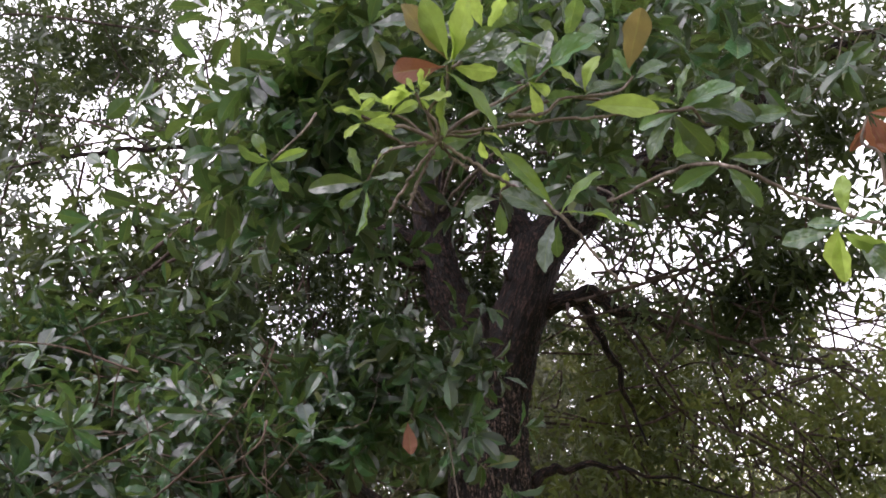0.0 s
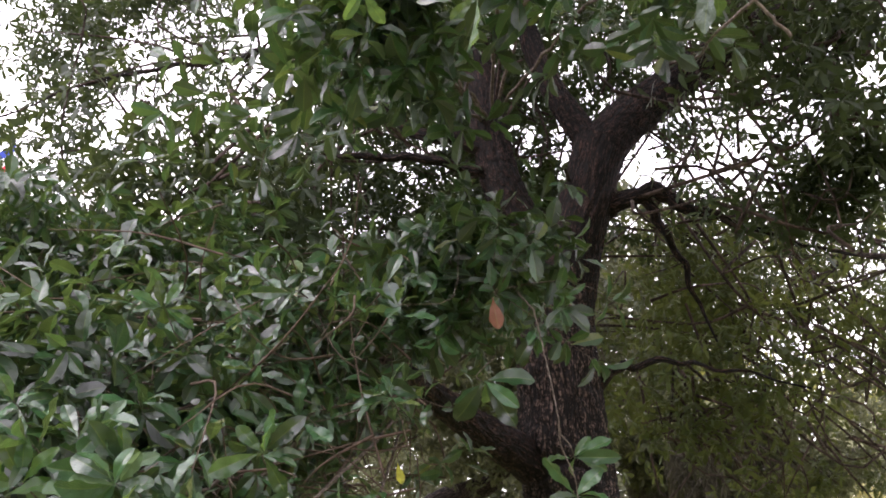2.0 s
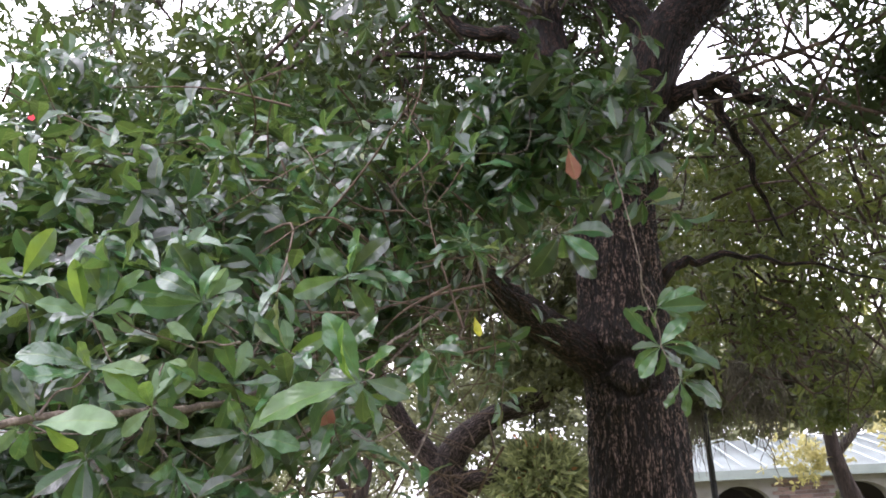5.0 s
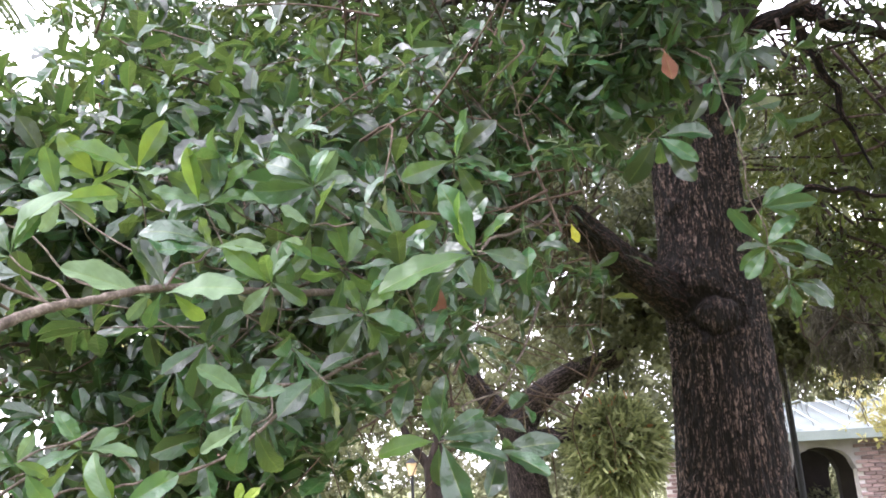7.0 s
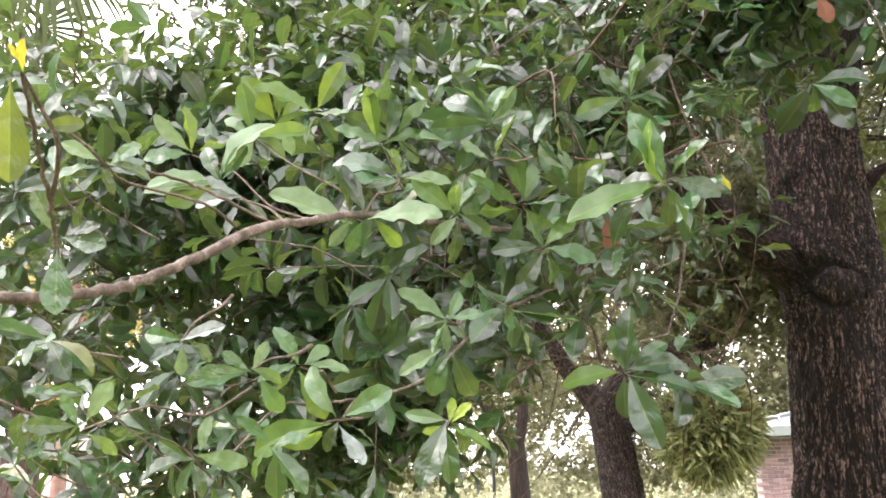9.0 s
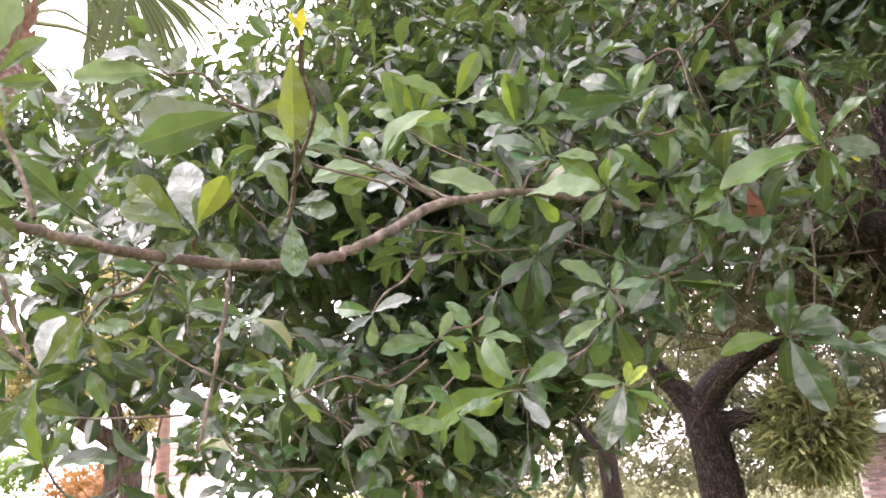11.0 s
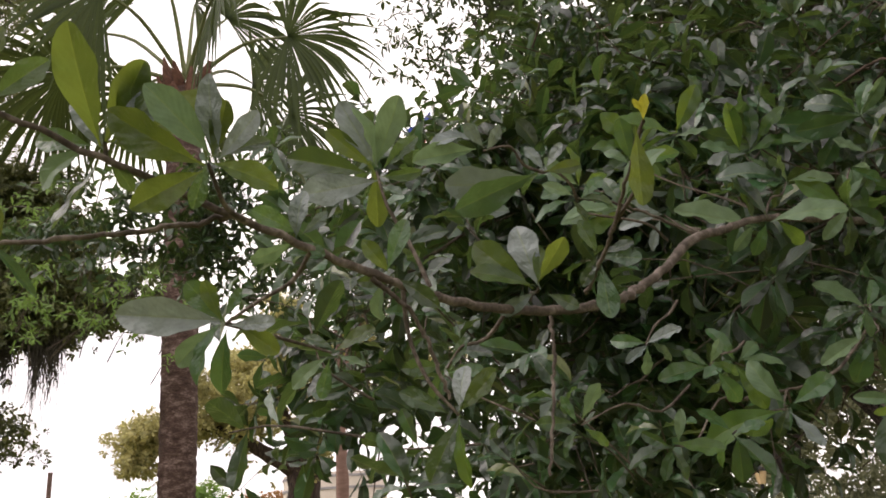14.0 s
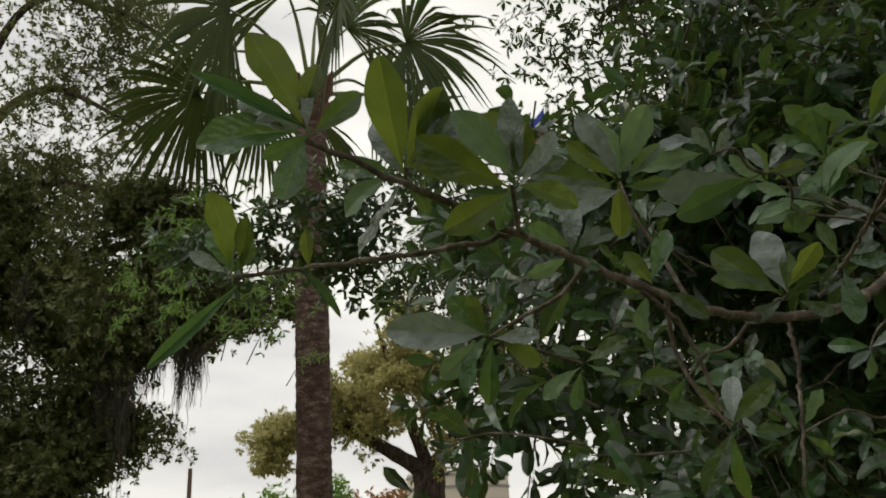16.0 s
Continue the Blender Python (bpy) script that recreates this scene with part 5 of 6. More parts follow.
# the second oak, with a forked trunk
leafy_tree("oak_tree", "smaller forked park oak with olive hanging foliage", (-1.1, 9.3, -0.2),
           [([(-1.22, 9.3, 2.15), (-1.0, 9.28, 2.45), (-0.62, 9.25, 2.7), (-0.3, 9.2, 2.78), (0.0, 9.2, 2.9), (0.5, 9.2, 3.5)], [0.19, 0.16, 0.12, 0.11, 0.1, 0.05]),
            ([(-1.24, 9.3, 2.1), (-1.5, 9.3, 2.45), (-1.65, 9.3, 2.65), (-2.0, 9.3, 3.25), (-2.6, 9.2, 3.9)], [0.16, 0.12, 0.1, 0.08, 0.04]),
            ([(-1.15, 9.3, 1.98), (-0.9, 9.25, 2.02), (-0.68, 9.2, 2.05), (-0.3, 9.1, 2.2)], [0.13, 0.11, 0.09, 0.06])],
           [((-0.4, 9.0, 4.3), (2.8, 1.6, 1.1), 4500), ((0.4, 9.0, 3.3), (1.3, 1.0, 0.6), 1200), ((2.6, 8.6, 3.9), (1.6, 1.4, 0.9), 500), ((-3.0, 8.8, 3.8), (1.6, 1.2, 1.1), 1900), ((-3.6, 10.5, 3.2), (1.6, 0.8, 0.9), 900), ((-5.2, 10.3, 3.7), (1.5, 0.8, 1.2), 900), ((-2.2, 10.4, 2.75), (1.0, 0.6, 0.45), 300), ((1.0, 9.6, 5.5), (3.4, 1.6, 0.9), 2600), ((3.6, 9.0, 3.3), (1.4, 1.2, 0.5), 350), ((3.5, 9.2, 2.9), (0.7, 0.6, 0.4), 400), ((2.4, 8.8, 2.9), (0.9, 0.7, 0.35), 150), ((3.4, 9.4, 4.6), (2.2, 1.2, 1.1), 700), ((1.2, 9.6, 4.0), (1.2, 0.8, 0.9), 600), ((-1.3, 9.9, 3.5), (1.7, 0.7, 0.6), 1000), ((2.6, 8.9, 2.5), (1.0, 0.5, 0.22), 60), ((1.75, 8.8, 2.95), (0.45, 0.4, 0.35), 260), ((2.2, 8.8, 2.75), (0.5, 0.4, 0.3), 300), ((2.75, 8.8, 2.62), (0.5, 0.4, 0.25), 260), ((2.6, 8.6, 3.2), (0.7, 0.4, 0.35), 330)],
           LEAF_FAR, 0.085, bark=BARK_BROWN, trunk=([(-1.0, 9.3, -0.5), (-1.1, 9.3, 0.9), (-1.15, 9.3, 1.5), (-1.23, 9.3, 2.2)], [0.30, 0.24, 0.22, 0.21]), leaves=8)

# a slimmer tree further back
leafy_tree("slim_oak", "slim dark forked tree in dry undergrowth", (-3.45, 14.7, -0.45),
           [([(-3.6, 14.7, 1.9), (-3.9, 14.7, 2.3), (-4.2, 14.7, 2.9)], [0.1, 0.08, 0.05]), ([(-3.55, 14.7, 1.9), (-3.4, 14.7, 2.5), (-3.3, 14.7, 3.4)], [0.13, 0.1, 0.06])],
           [((-3.6, 14.5, 3.6), (2.2, 1.5, 1.1), 800), ((-5.5, 14.5, 3.0), (1.6, 1.4, 1.0), 400)],
           LEAF_FAR, 0.1, bark=BARK_DARK, trunk=([(-3.4, 14.7, -0.6), (-3.5, 14.7, 0.9), (-3.55, 14.7, 2.0)], [0.22, 0.18, 0.16]))

# the mossy oak beside the palm
def mossy_masses():
    """Many small clumps: a tall dense flank and a thinner arm reaching towards the palm."""
    r = np.random.default_rng(3)
    out = []
    for z in np.arange(0.0, 10.5, 0.5):
        for _ in range(3):
            k = r.uniform(0.5, 0.9)
            out.append(((-10.4 + r.normal(0, 0.4), 3.7 + r.normal(0, 0.5), z + r.normal(0, 0.2)), (k, k, k * 0.8), 800 if z < 4.4 else 150))
        if z < 6:
            for _ in range(2):
                k = r.uniform(0.7, 1.0)
                out.append(((-11.3 + r.normal(0, 0.3), 3.0 + r.normal(0, 0.5), z), (k, k, k * 0.8), 900))
    for f in np.linspace(0, 0.85, 13):
        for _ in range(5):
            k = r.uniform(0.28, 0.62) * (1.1 - 0.4 * f)
            out.append(((-9.7 + 1.3 * f + r.normal(0, 0.25), 4.0 + 2.1 * f + r.normal(0, 0.2), r.uniform(3.7 + 0.6 * f, 5.6 - 0.2 * f)), (k, k, k * 0.75), int(330 * (1.1 - 0.45 * f))))
    return out


mossy = leafy_tree("mossy_oak", "broad dark oak hung with grey spanish moss", (-12.6, 2.6, -0.4),
           [([(-12.5, 2.6, 2.4), (-11.7, 3.2, 4.0), (-10.6, 4.0, 5.0), (-9.4, 5.0, 5.4)], [0.3, 0.18, 0.08, 0.03]), ([(-12.5, 2.6, 2.4), (-12.3, 2.5, 5.5), (-10.9, 3.2, 7.3), (-9.7, 4.2, 6.7)], [0.28, 0.16, 0.05, 0.02]), ([(-12.3, 2.5, 5.0), (-11.2, 3.2, 6.0), (-10.3, 3.9, 5.9), (-9.8, 4.5, 5.5)], [0.1, 0.06, 0.04, 0.015]), ([(-12.3, 2.5, 5.5), (-11.2, 3.0, 8.6), (-10.2, 3.9, 8.6), (-9.6, 4.6, 8.0)], [0.1, 0.05, 0.035, 0.012])],
           mossy_masses(),
           LEAF_SHADE, 0.07, trunk=([(-12.6, 2.6, -0.6), (-12.5, 2.6, 1.2), (-12.5, 2.6, 2.6)], [0.45, 0.38, 0.34]), leaves=8, cut=-0.35)

# sprays of fresh leaves on the mossy oak's outer twigs
def green_sprays():
    r = np.random.default_rng(21)
    fo, wood = Foliage(), Pile()
    for x, y, z in ((-6.95, 3.15, 3.45), (-6.5, 3.75, 3.4), (-6.7, 3.4, 3.7), (-6.3, 4.0, 3.2), (-6.2, 3.7, 3.9), (-6.0, 4.1, 3.6), (-6.5, 3.3, 4.2), (-6.7, 3.0, 3.5)):
        for _ in range(4):
            e = np.array((x, y, z)) + r.normal(0, 0.16, 3)
            s = e + np.array((-1.2, 0.3, 0.1)) + r.normal(0, 0.25, 3)
            q = spline([s, (s + e) / 2 + (0, 0, 0.12), e], 12)
            v, f, _ = tube(q, np.linspace(0.007, 0.002, 12), 4)
            wood.add(v, f)
            tips = q[4:] + r.normal(0, 0.05, (8, 3))
            fo.add(*rosettes(tips, unit(np.gradient(q, axis=0)[4:] + r.normal(0, 0.4, (8, 3)) * 0.1), 6, 0.075))
    part_of("twigwork", wood.mesh("twigwork", TWIG), mossy, "", "stuff")
    inner = Foliage()
    for c, k, n in (((-9.95, 3.6, 2.9), (0.6, 0.6, 0.7), 800), ((-10.4, 2.9, 3.2), (0.7, 0.7, 0.9), 900), ((-10.3, 3.2, 1.8), (0.7, 0.7, 0.8), 800), ((-10.2, 3.5, 4.3), (0.6, 0.6, 0.5), 500), ((-9.3, 4.5, 4.5), (0.5, 0.5, 0.4), 350)):
        clumps(c, k, n, 0.07, inner, leaves=8, cut=-3.0)
    part_of("inner_crown", inner.mesh("inner_crown", LEAF_SHADE, TINY_BLADES), mossy, "", "stuff")
    part_of("fresh_leaves", fo.mesh("fresh_leaves", LEAF_BRIGHT, FAR_BLADES, 0.9), mossy, "bright green young leaves", "stuff")


green_sprays()

# the yellowing oak behind the palm
def yellow_spots():
    """Clump places spread wide and flat round the crown's middle."""
    r = np.random.default_rng(9)
    for _ in range(34):
        a, b = r.normal(0, 2.1), r.normal(0, 1.2)
        yield -17.2 + 0.64 * a - 0.77 * b, 16.6 + 0.77 * a + 0.64 * b, 6.2 + r.normal(0, 0.9) - 0.10 * a * a, r.uniform(0.6, 1.1)


leafy_tree("yellow_oak", "yellowing spreading oak behind the palm", (-17.5, 17.5, -0.45),
           [([(-17.5, 17.5, 3.0), (-18.5, 15.5, 4.2), (-19.2, 13.5, 4.6)], [0.26, 0.16, 0.06]), ([(-17.5, 17.5, 3.0), (-16.5, 18.5, 4.6), (-14.5, 19.5, 5.4)], [0.26, 0.16, 0.06]), ([(-17.4, 17.5, 3.0), (-17.8, 16.6, 5.5), (-18.0, 16.0, 7.4)], [0.22, 0.14, 0.05])],
           [((x, y, z), (k, k, 0.6 * k), 230) for x, y, z, k in yellow_spots()] + [((-17.2, 16.7, 3.7), (1.3, 1.2, 0.8), 420), ((-19.6, 13.6, 4.1), (1.0, 1.0, 0.45), 420), ((-19.0, 14.3, 4.4), (0.9, 0.9, 0.4), 300), ((-15.0, 19.2, 5.6), (1.8, 1.6, 0.9), 700)],
           LEAF_GOLD, 0.16, trunk=([(-17.5, 17.5, -0.6), (-17.5, 17.5, 1.5), (-17.5, 17.5, 3.2)], [0.6, 0.5, 0.45]))


leafy_tree("yellow_sapling", "small yellow-leaved tree with a leaning dark stem before the pavilion", (4.08, 11.5, -0.35),
           [([(3.58, 11.5, 2.17), (3.50, 11.5, 3.8), (3.40, 11.6, 4.6)], [0.09, 0.06, 0.03]), ([(3.58, 11.5, 2.17), (4.6, 11.9, 3.1), (5.1, 12.1, 3.4)], [0.06, 0.04, 0.02])],
           [((4.75, 12.2, 2.35), (0.85, 0.5, 0.6), 700), ((4.5, 12.3, 2.95), (0.6, 0.45, 0.35), 240), ((5.3, 12.3, 2.2), (0.7, 0.5, 0.7), 380), ((3.4, 12.2, 2.2), (0.5, 0.4, 0.35), 120)],
           LEAF_GOLD, 0.10, trunk=([(4.08, 11.5, -0.5), (3.78, 11.5, 1.2), (3.58, 11.5, 2.17)], [0.15, 0.13, 0.10]), bark=BARK_DARK)


# ---- far woods ----
def woods(name, label, material, spots, size):
    fo = Foliage()
    for c, r, n in spots:
        clumps(c, r, n, size, fo, leaves=6, cut=0.0, grain=0.35)
    return tagged(new(name, fo.mesh(name, material, TINY_BLADES)), label, "woods", kind="stuff")


def band(yaw0, yaw1, far, step, rz, z, n):
    """Clump places in an arc round the path."""
    out = []
    for a in np.arange(yaw0, yaw1, step):
        d = far * rng.uniform(0.9, 1.12)
        out.append(((-d * math.sin(radians(a)), d * math.cos(radians(a)), z * rng.uniform(0.75, 1.15)), (far * 0.07, far * 0.07, rz * rng.uniform(0.7, 1.2)), n))
    return out


woods("far_woods", "pale yellow-green woodland edge behind the park", LEAF_PALE, band(-26, 30, 34, 4.5, 2.6, 2.0, 700), 0.24)
woods("far_woods", "tall olive woodland behind the pavilion", LEAF_FAR, band(-30, 24, 42, 5, 4.5, 7.0, 600), 0.32)
woods("far_woods", "dense olive trees beyond the pavilion", LEAF_FAR, band(-32, 26, 31, 3.5, 3.6, 5.5, 680), 0.26)
woods("far_woods", "pale yellow-green trees before the pavilion", LEAF_PALE, [((5.2, 15.5, 3.6), (2.6, 1.0, 1.1), 420), ((3.2, 15.0, 4.6), (2.0, 1.0, 0.8), 260)], 0.13)
woods("far_woods", "yellow-green tree behind the pavilion roof", LEAF_GOLD, [((9.7, 30, 5.0), (1.9, 1.0, 1.1), 300), ((7.6, 30, 4.6), (1.0, 0.8, 0.7), 90)], 0.2)
woods("far_woods", "tall pale yellow-green trees behind the pavilion", LEAF_YELLOWING, [((5.5, 31, 8.2), (3.2, 1.5, 3.2), 520), ((10.8, 31, 7.6), (3.4, 1.5, 3.0), 520), ((8.0, 32, 9.8), (3.0, 1.5, 1.8), 260)], 0.26)
# Belt behind and beside the path, never in view; cuts horizon light on foliage.
woods("park_trees", "unseen belt of dark olive trees, added to block low sky light", LEAF_FAR, band(95, 318, 15, 6.5, 3.2, 3.6, 300), 0.34)
woods("undergrowth", "low green undergrowth at the wood's edge", LEAF_PALE, band(-22, 24, 24, 5, 0.7, 0.4, 300), 0.15)
woods("far_woods", "bright green tree tops on the skyline", LEAF_BRIGHT, [((-98, 70, 5.0), (5, 5, 2.6), 260), ((-93, 76, 6.0), (3, 3, 2.8), 160)], 0.9)
woods("far_woods", "rust-brown thicket on the skyline", LEAF_RUST, [((-88, 84, 4.2), (6, 5, 2.2), 300), ((-80, 76, 3.6), (6, 6, 3.0), 300), ((-66, 70, 3), (5, 5, 2.2), 200)], 0.8)


# ---- palms ----
def fan(pile, hub, way, radius, segs=36, turn=0.0, sag=0.5):
    """A costapalmate blade: folded segments in a near circle round the hub, tips drooping."""
    way = unit(np.array(way, float))
    u, v = frame_of(way[None])
    u, v = u[0], v[0]
    u, v = math.cos(turn) * u + math.sin(turn) * v, -math.sin(turn) * u + math.cos(turn) * v
    for i in range(segs):
        a = (i / (segs - 1) - 0.5) * radians(215)
        d = unit(math.cos(a) * way + math.sin(a) * u + 0.18 * abs(math.sin(a)) * v)
        ln = radius * (0.72 + 0.28 * math.cos(a * 0.55)) * rng.uniform(0.88, 1.08)
        t = np.linspace(0.0, 1, 6)
        p = hub + d * (ln * t)[:, None] + np.array([0, 0, -sag]) * (ln * t**2.6)[:, None] * rng.uniform(0.3, 1.7)
        side = unit(np.cross(d, v)) * 1.0
        half = ln * np.array([0.003, 0.0105, 0.0215, 0.030, 0.015, 0.001])
        keel = v * half[:, None] * 0.7
        verts = np.concatenate([p - side * half[:, None] + keel, p - keel * 0.2, p + side * half[:, None] + keel])
        fs = [(k, k + 1, 6 + k + 1, 6 + k) for k in range(5)] + [(6 + k, 6 + k + 1, 12 + k + 1, 12 + k) for k in range(5)]
        pile.add(verts, np.array(fs))


def fan_palm(name, label, foot, height, radius, fronds, size, bark):
    foot = np.array(foot, float)
    t = thing(name, label, "palm", at=tuple(foot))
    n = int(height / 0.03)
    z = np.linspace(-0.2, height, n)
    path = foot + np.stack([0.03 * np.sin(z * 0.7), 0.03 * np.cos(z * 0.5), z], 1)
    rad = radius * (1 + 0.12 * np.exp(-z / 0.8)) * (1 + 0.008 * np.sin(z * 2 * np.pi / 0.1)) + rng.normal(0, 0.002, n)
    v, f, out = tube(path, rad, 26)
    v = v + out * np.array([0.012 * noise.noise(Vector((p[0] * 14, p[1] * 14, p[2] * 30))) for p in v])[:, None]
    part_of("trunk", mesh_of("trunk", v, f, bark), t)
    top = path[-1]
    for i in range(22):
        a, h = i * 2.4 + rng.normal(0, 0.2), -0.42 + 0.55 * i / 22
        o = np.array([math.cos(a), math.sin(a), 0])
        b = top + o * radius * 0.72 + np.array([0, 0, h])
        e = b + o * rng.uniform(0.06, 0.22) + np.array([0, 0, rng.uniform(0.16, 0.36)])
        vv, ff, _ = tube(np.array([b, (b + e) / 2 + o * 0.03, e]), [0.07, 0.055, 0.014], 6)
        part_of("leaf_base", mesh_of("leaf_base", vv, ff, PALM_BOOT), t)
    for w in fronds:
        w = unit(np.array(w, float) + rng.normal(0, 0.05, 3))
        s = top + np.array([0, 0, 0.12]) + w * 0.05
        ln = size * rng.uniform(0.92, 1.12)
        mid = s + w * ln * 0.55 + np.array([0, 0, 0.10])
        hub = s + w * ln + np.array([0, 0, -0.10 * ln])
        vv, ff, _ = tube(spline([s, mid, hub], 9), np.linspace(0.032, 0.014, 9), 6)
        p = Pile()
        p.add(vv, ff)
        frond = part_of("frond", p.mesh("frond", PETIOLE), t)
        b = Pile()
        fan(b, hub, unit(hub - mid) + np.array([0, 0, -0.12]), size * 0.95, turn=1.25 + rng.uniform(-0.5, 0.5), sag=0.45)
        part_of("blade", b.mesh("blade", PALM_LEAF), frond)
    return t


def palm_ways():
    """Directions of the tall palm's fronds: across, away and up."""
    across, away = np.array([0.616, 0.788, 0]), np.array([-0.788, 0.616, 0])
    for s, f, u in ((-1, 0, 0.12), (-0.75, 0.25, 0.7), (-0.3, -0.35, 0.95), (0.05, 0, 1), (0.35, 0.1, 0.9), (0.9, -0.3, 0.42), (0.6, 0.6, 0.6), (-0.5, 0.8, 0.4), (0.3, -0.9, 0.55), (0, 0.9, 0.3), (-0.65, -0.65, 0.5), (0.85, 0.5, 0.2)):
        yield s * across + f * away + np.array([0, 0, u])


fan_palm("cabbage_palm", "tall fan palm with a ringed brown trunk", (-7.33, 5.23, -0.3), 6.75, 0.186, palm_ways(), 1.28, PALM_BARK)


def slender_tree(label, foot, height, radius, crown, number):
    """A thin pinkish trunk that ends in a loose crown."""
    x, y, z = foot
    leafy_tree("slender_tree", label, foot, [([(x, y, z + height * 0.8), (x + 0.3, y + 0.1, z + height), (x + 0.7, y + 0.2, z + height + 0.6)], [radius * 0.7, radius * 0.5, radius * 0.2])],
               [((x + 0.2, y, z + height + crown), (1.3 * crown, 1.2 * crown, crown), number)], LEAF_HIGH, 0.09, bark=PINK_BARK,
               trunk=([(x, y, z - 0.2), (x + 0.03, y, z + height * 0.5), (x, y, z + height + 0.5)], [radius * 1.15, radius, radius * 0.6]))


slender_tree("slender pinkish trunk behind the low boughs", (-3.6, 6.9, -0.4), 3.6, 0.095, 0.8, 900)
slender_tree("slender pinkish trunk beyond the tall palm", (-9.9, 10.6, -0.45), 5.2, 0.11, 1.2, 1500)


# ---- spanish moss ----
def moss(label, spots, strands=320):
    for c, r, ln in spots:
        p = Pile()
        for _ in range(strands):
            s = np.array(c) + np.array([rng.normal(0, r), rng.normal(0, r), rng.uniform(-0.05, 0.1)])
            le = ln * rng.uniform(0.25, 1.0) * math.exp(-0.5 * (np.hypot(*(s - np.array(c))[:2]) / r) ** 2)
            t = np.linspace(0, 1, 9)
            pull = (np.array(c) - s) * np.array([1, 1, 0]) * 0.7
            q = s + t[:, None] * np.array([0, 0, -le]) + pull * (t**1.5)[:, None] + np.cumsum(rng.normal(0, 0.022, (9, 3)), 0)
            v, f, _ = tube(q, np.linspace(0.0065, 0.0028, 9), 3)
            p.add(v, f)
        tagged(new("spanish_moss", p.mesh("spanish_moss", MOSS)), label, "moss", "moss", "stuff")


moss("grey beard of spanish moss hanging from the dark oak",
     [((-9.35, 4.1, 3.6), 0.05, 1.9), ((-9.55, 3.95, 3.5), 0.04, 1.1), ((-9.4, 4.25, 3.8), 0.08, 0.9), ((-9.05, 4.65, 3.9), 0.06, 1.25), ((-8.95, 4.78, 3.9), 0.045, 1.05), ((-9.15, 4.5, 4.0), 0.06, 0.6),
      ((-8.65, 5.25, 4.3), 0.04, 0.45), ((-8.55, 5.4, 4.35), 0.035, 0.35), ((-8.8, 5.0, 4.15), 0.05, 0.5), ((-10.1, 3.2, 4.4), 0.06, 0.8), ((-9.3, 4.4, 3.9), 0.05, 1.0)])
moss("thin strands of grey spanish moss beside the oak trunk", [((1.44, 6.3, 2.62), 0.05, 0.75), ((1.66, 6.3, 2.75), 0.06, 0.95), ((1.56, 6.2, 2.35), 0.04, 0.5)], 60)
moss("wisp of grey spanish moss beside the pavilion", [((1.75, 9.0, 2.95), 0.07, 0.9), ((2.1, 8.8, 3.1), 0.06, 0.8), ((2.5, 8.6, 3.1), 0.08, 1.1), ((1.5, 9.0, 3.0), 0.05, 1.2), ((2.9, 8.7, 2.7), 0.05, 0.6)])


# ---- staghorn fern ----
def staghorn(centre, r):
    t = thing("staghorn_fern", "huge hanging ball of olive staghorn fern fronds", "fern", at=centre)
    c = np.array(centre, float)
    p = Pile()
    for i in range(3300):
        d = unit(rng.normal(0, 1, 3) + np.array([0, 0, 0.1]))
        s = c + d * r * 0.80 * rng.uniform(0.7, 1.0)
        d = unit(d + rng.normal(0, 0.55, 3) + np.array([0, 0, 0.15]))
        for fork in (-1, 1) if rng.random() < 0.6 else (0,):
            side = unit(np.cross(d, rng.normal(0, 1, 3)))
            ln = r * rng.uniform(0.14, 0.36)
            q = np.stack([s + d * ln * t + side * fork * 0.34 * ln * t * t * 1.6 + np.array([0, 0, -0.12]) * ln * t**2.2 for t in np.linspace(0, 1, 5)])
            h = np.array([0.007, 0.011, 0.017, 0.015, 0.004])[:, None]
            w = unit(np.cross(d, side))
            p.add(np.concatenate([q - side * h, q + side * h + w * 0.004]), np.array([(k, k + 1, 6 + k, 5 + k) for k in range(4)]))
    part_of("fronds", p.mesh("fronds", FERN), t, "", "stuff")
    bm = bmesh.new()
    bmesh.ops.create_icosphere(bm, subdivisions=3, radius=r * 0.58)
    for v in bm.verts:
        v.co = v.co * (1 + 0.15 * noise.noise(v.co * 4)) + Vector(centre)
    part("root_ball", bm, PALM_BOOT, t, "brown shield fronds and peat")
    v, f, _ = tube(np.array([c + (0, 0, r * 0.5), c + (0, -0.05, 0.9), c + (0.02, -0.1, 1.6)]), [0.012] * 3, 6)
    part_of("chain", mesh_of("chain", v, f, BLACK), t)


staghorn((-0.18, 9.35, 1.9), 0.62)


# ---- pavilion ----
def box(bm, lo, hi):
    r = bmesh.ops.create_cube(bm, size=1)
    for v in r["verts"]:
        v.co = Vector([(a + b) / 2 + c * (b - a) for a, b, c in zip(lo, hi, v.co)])


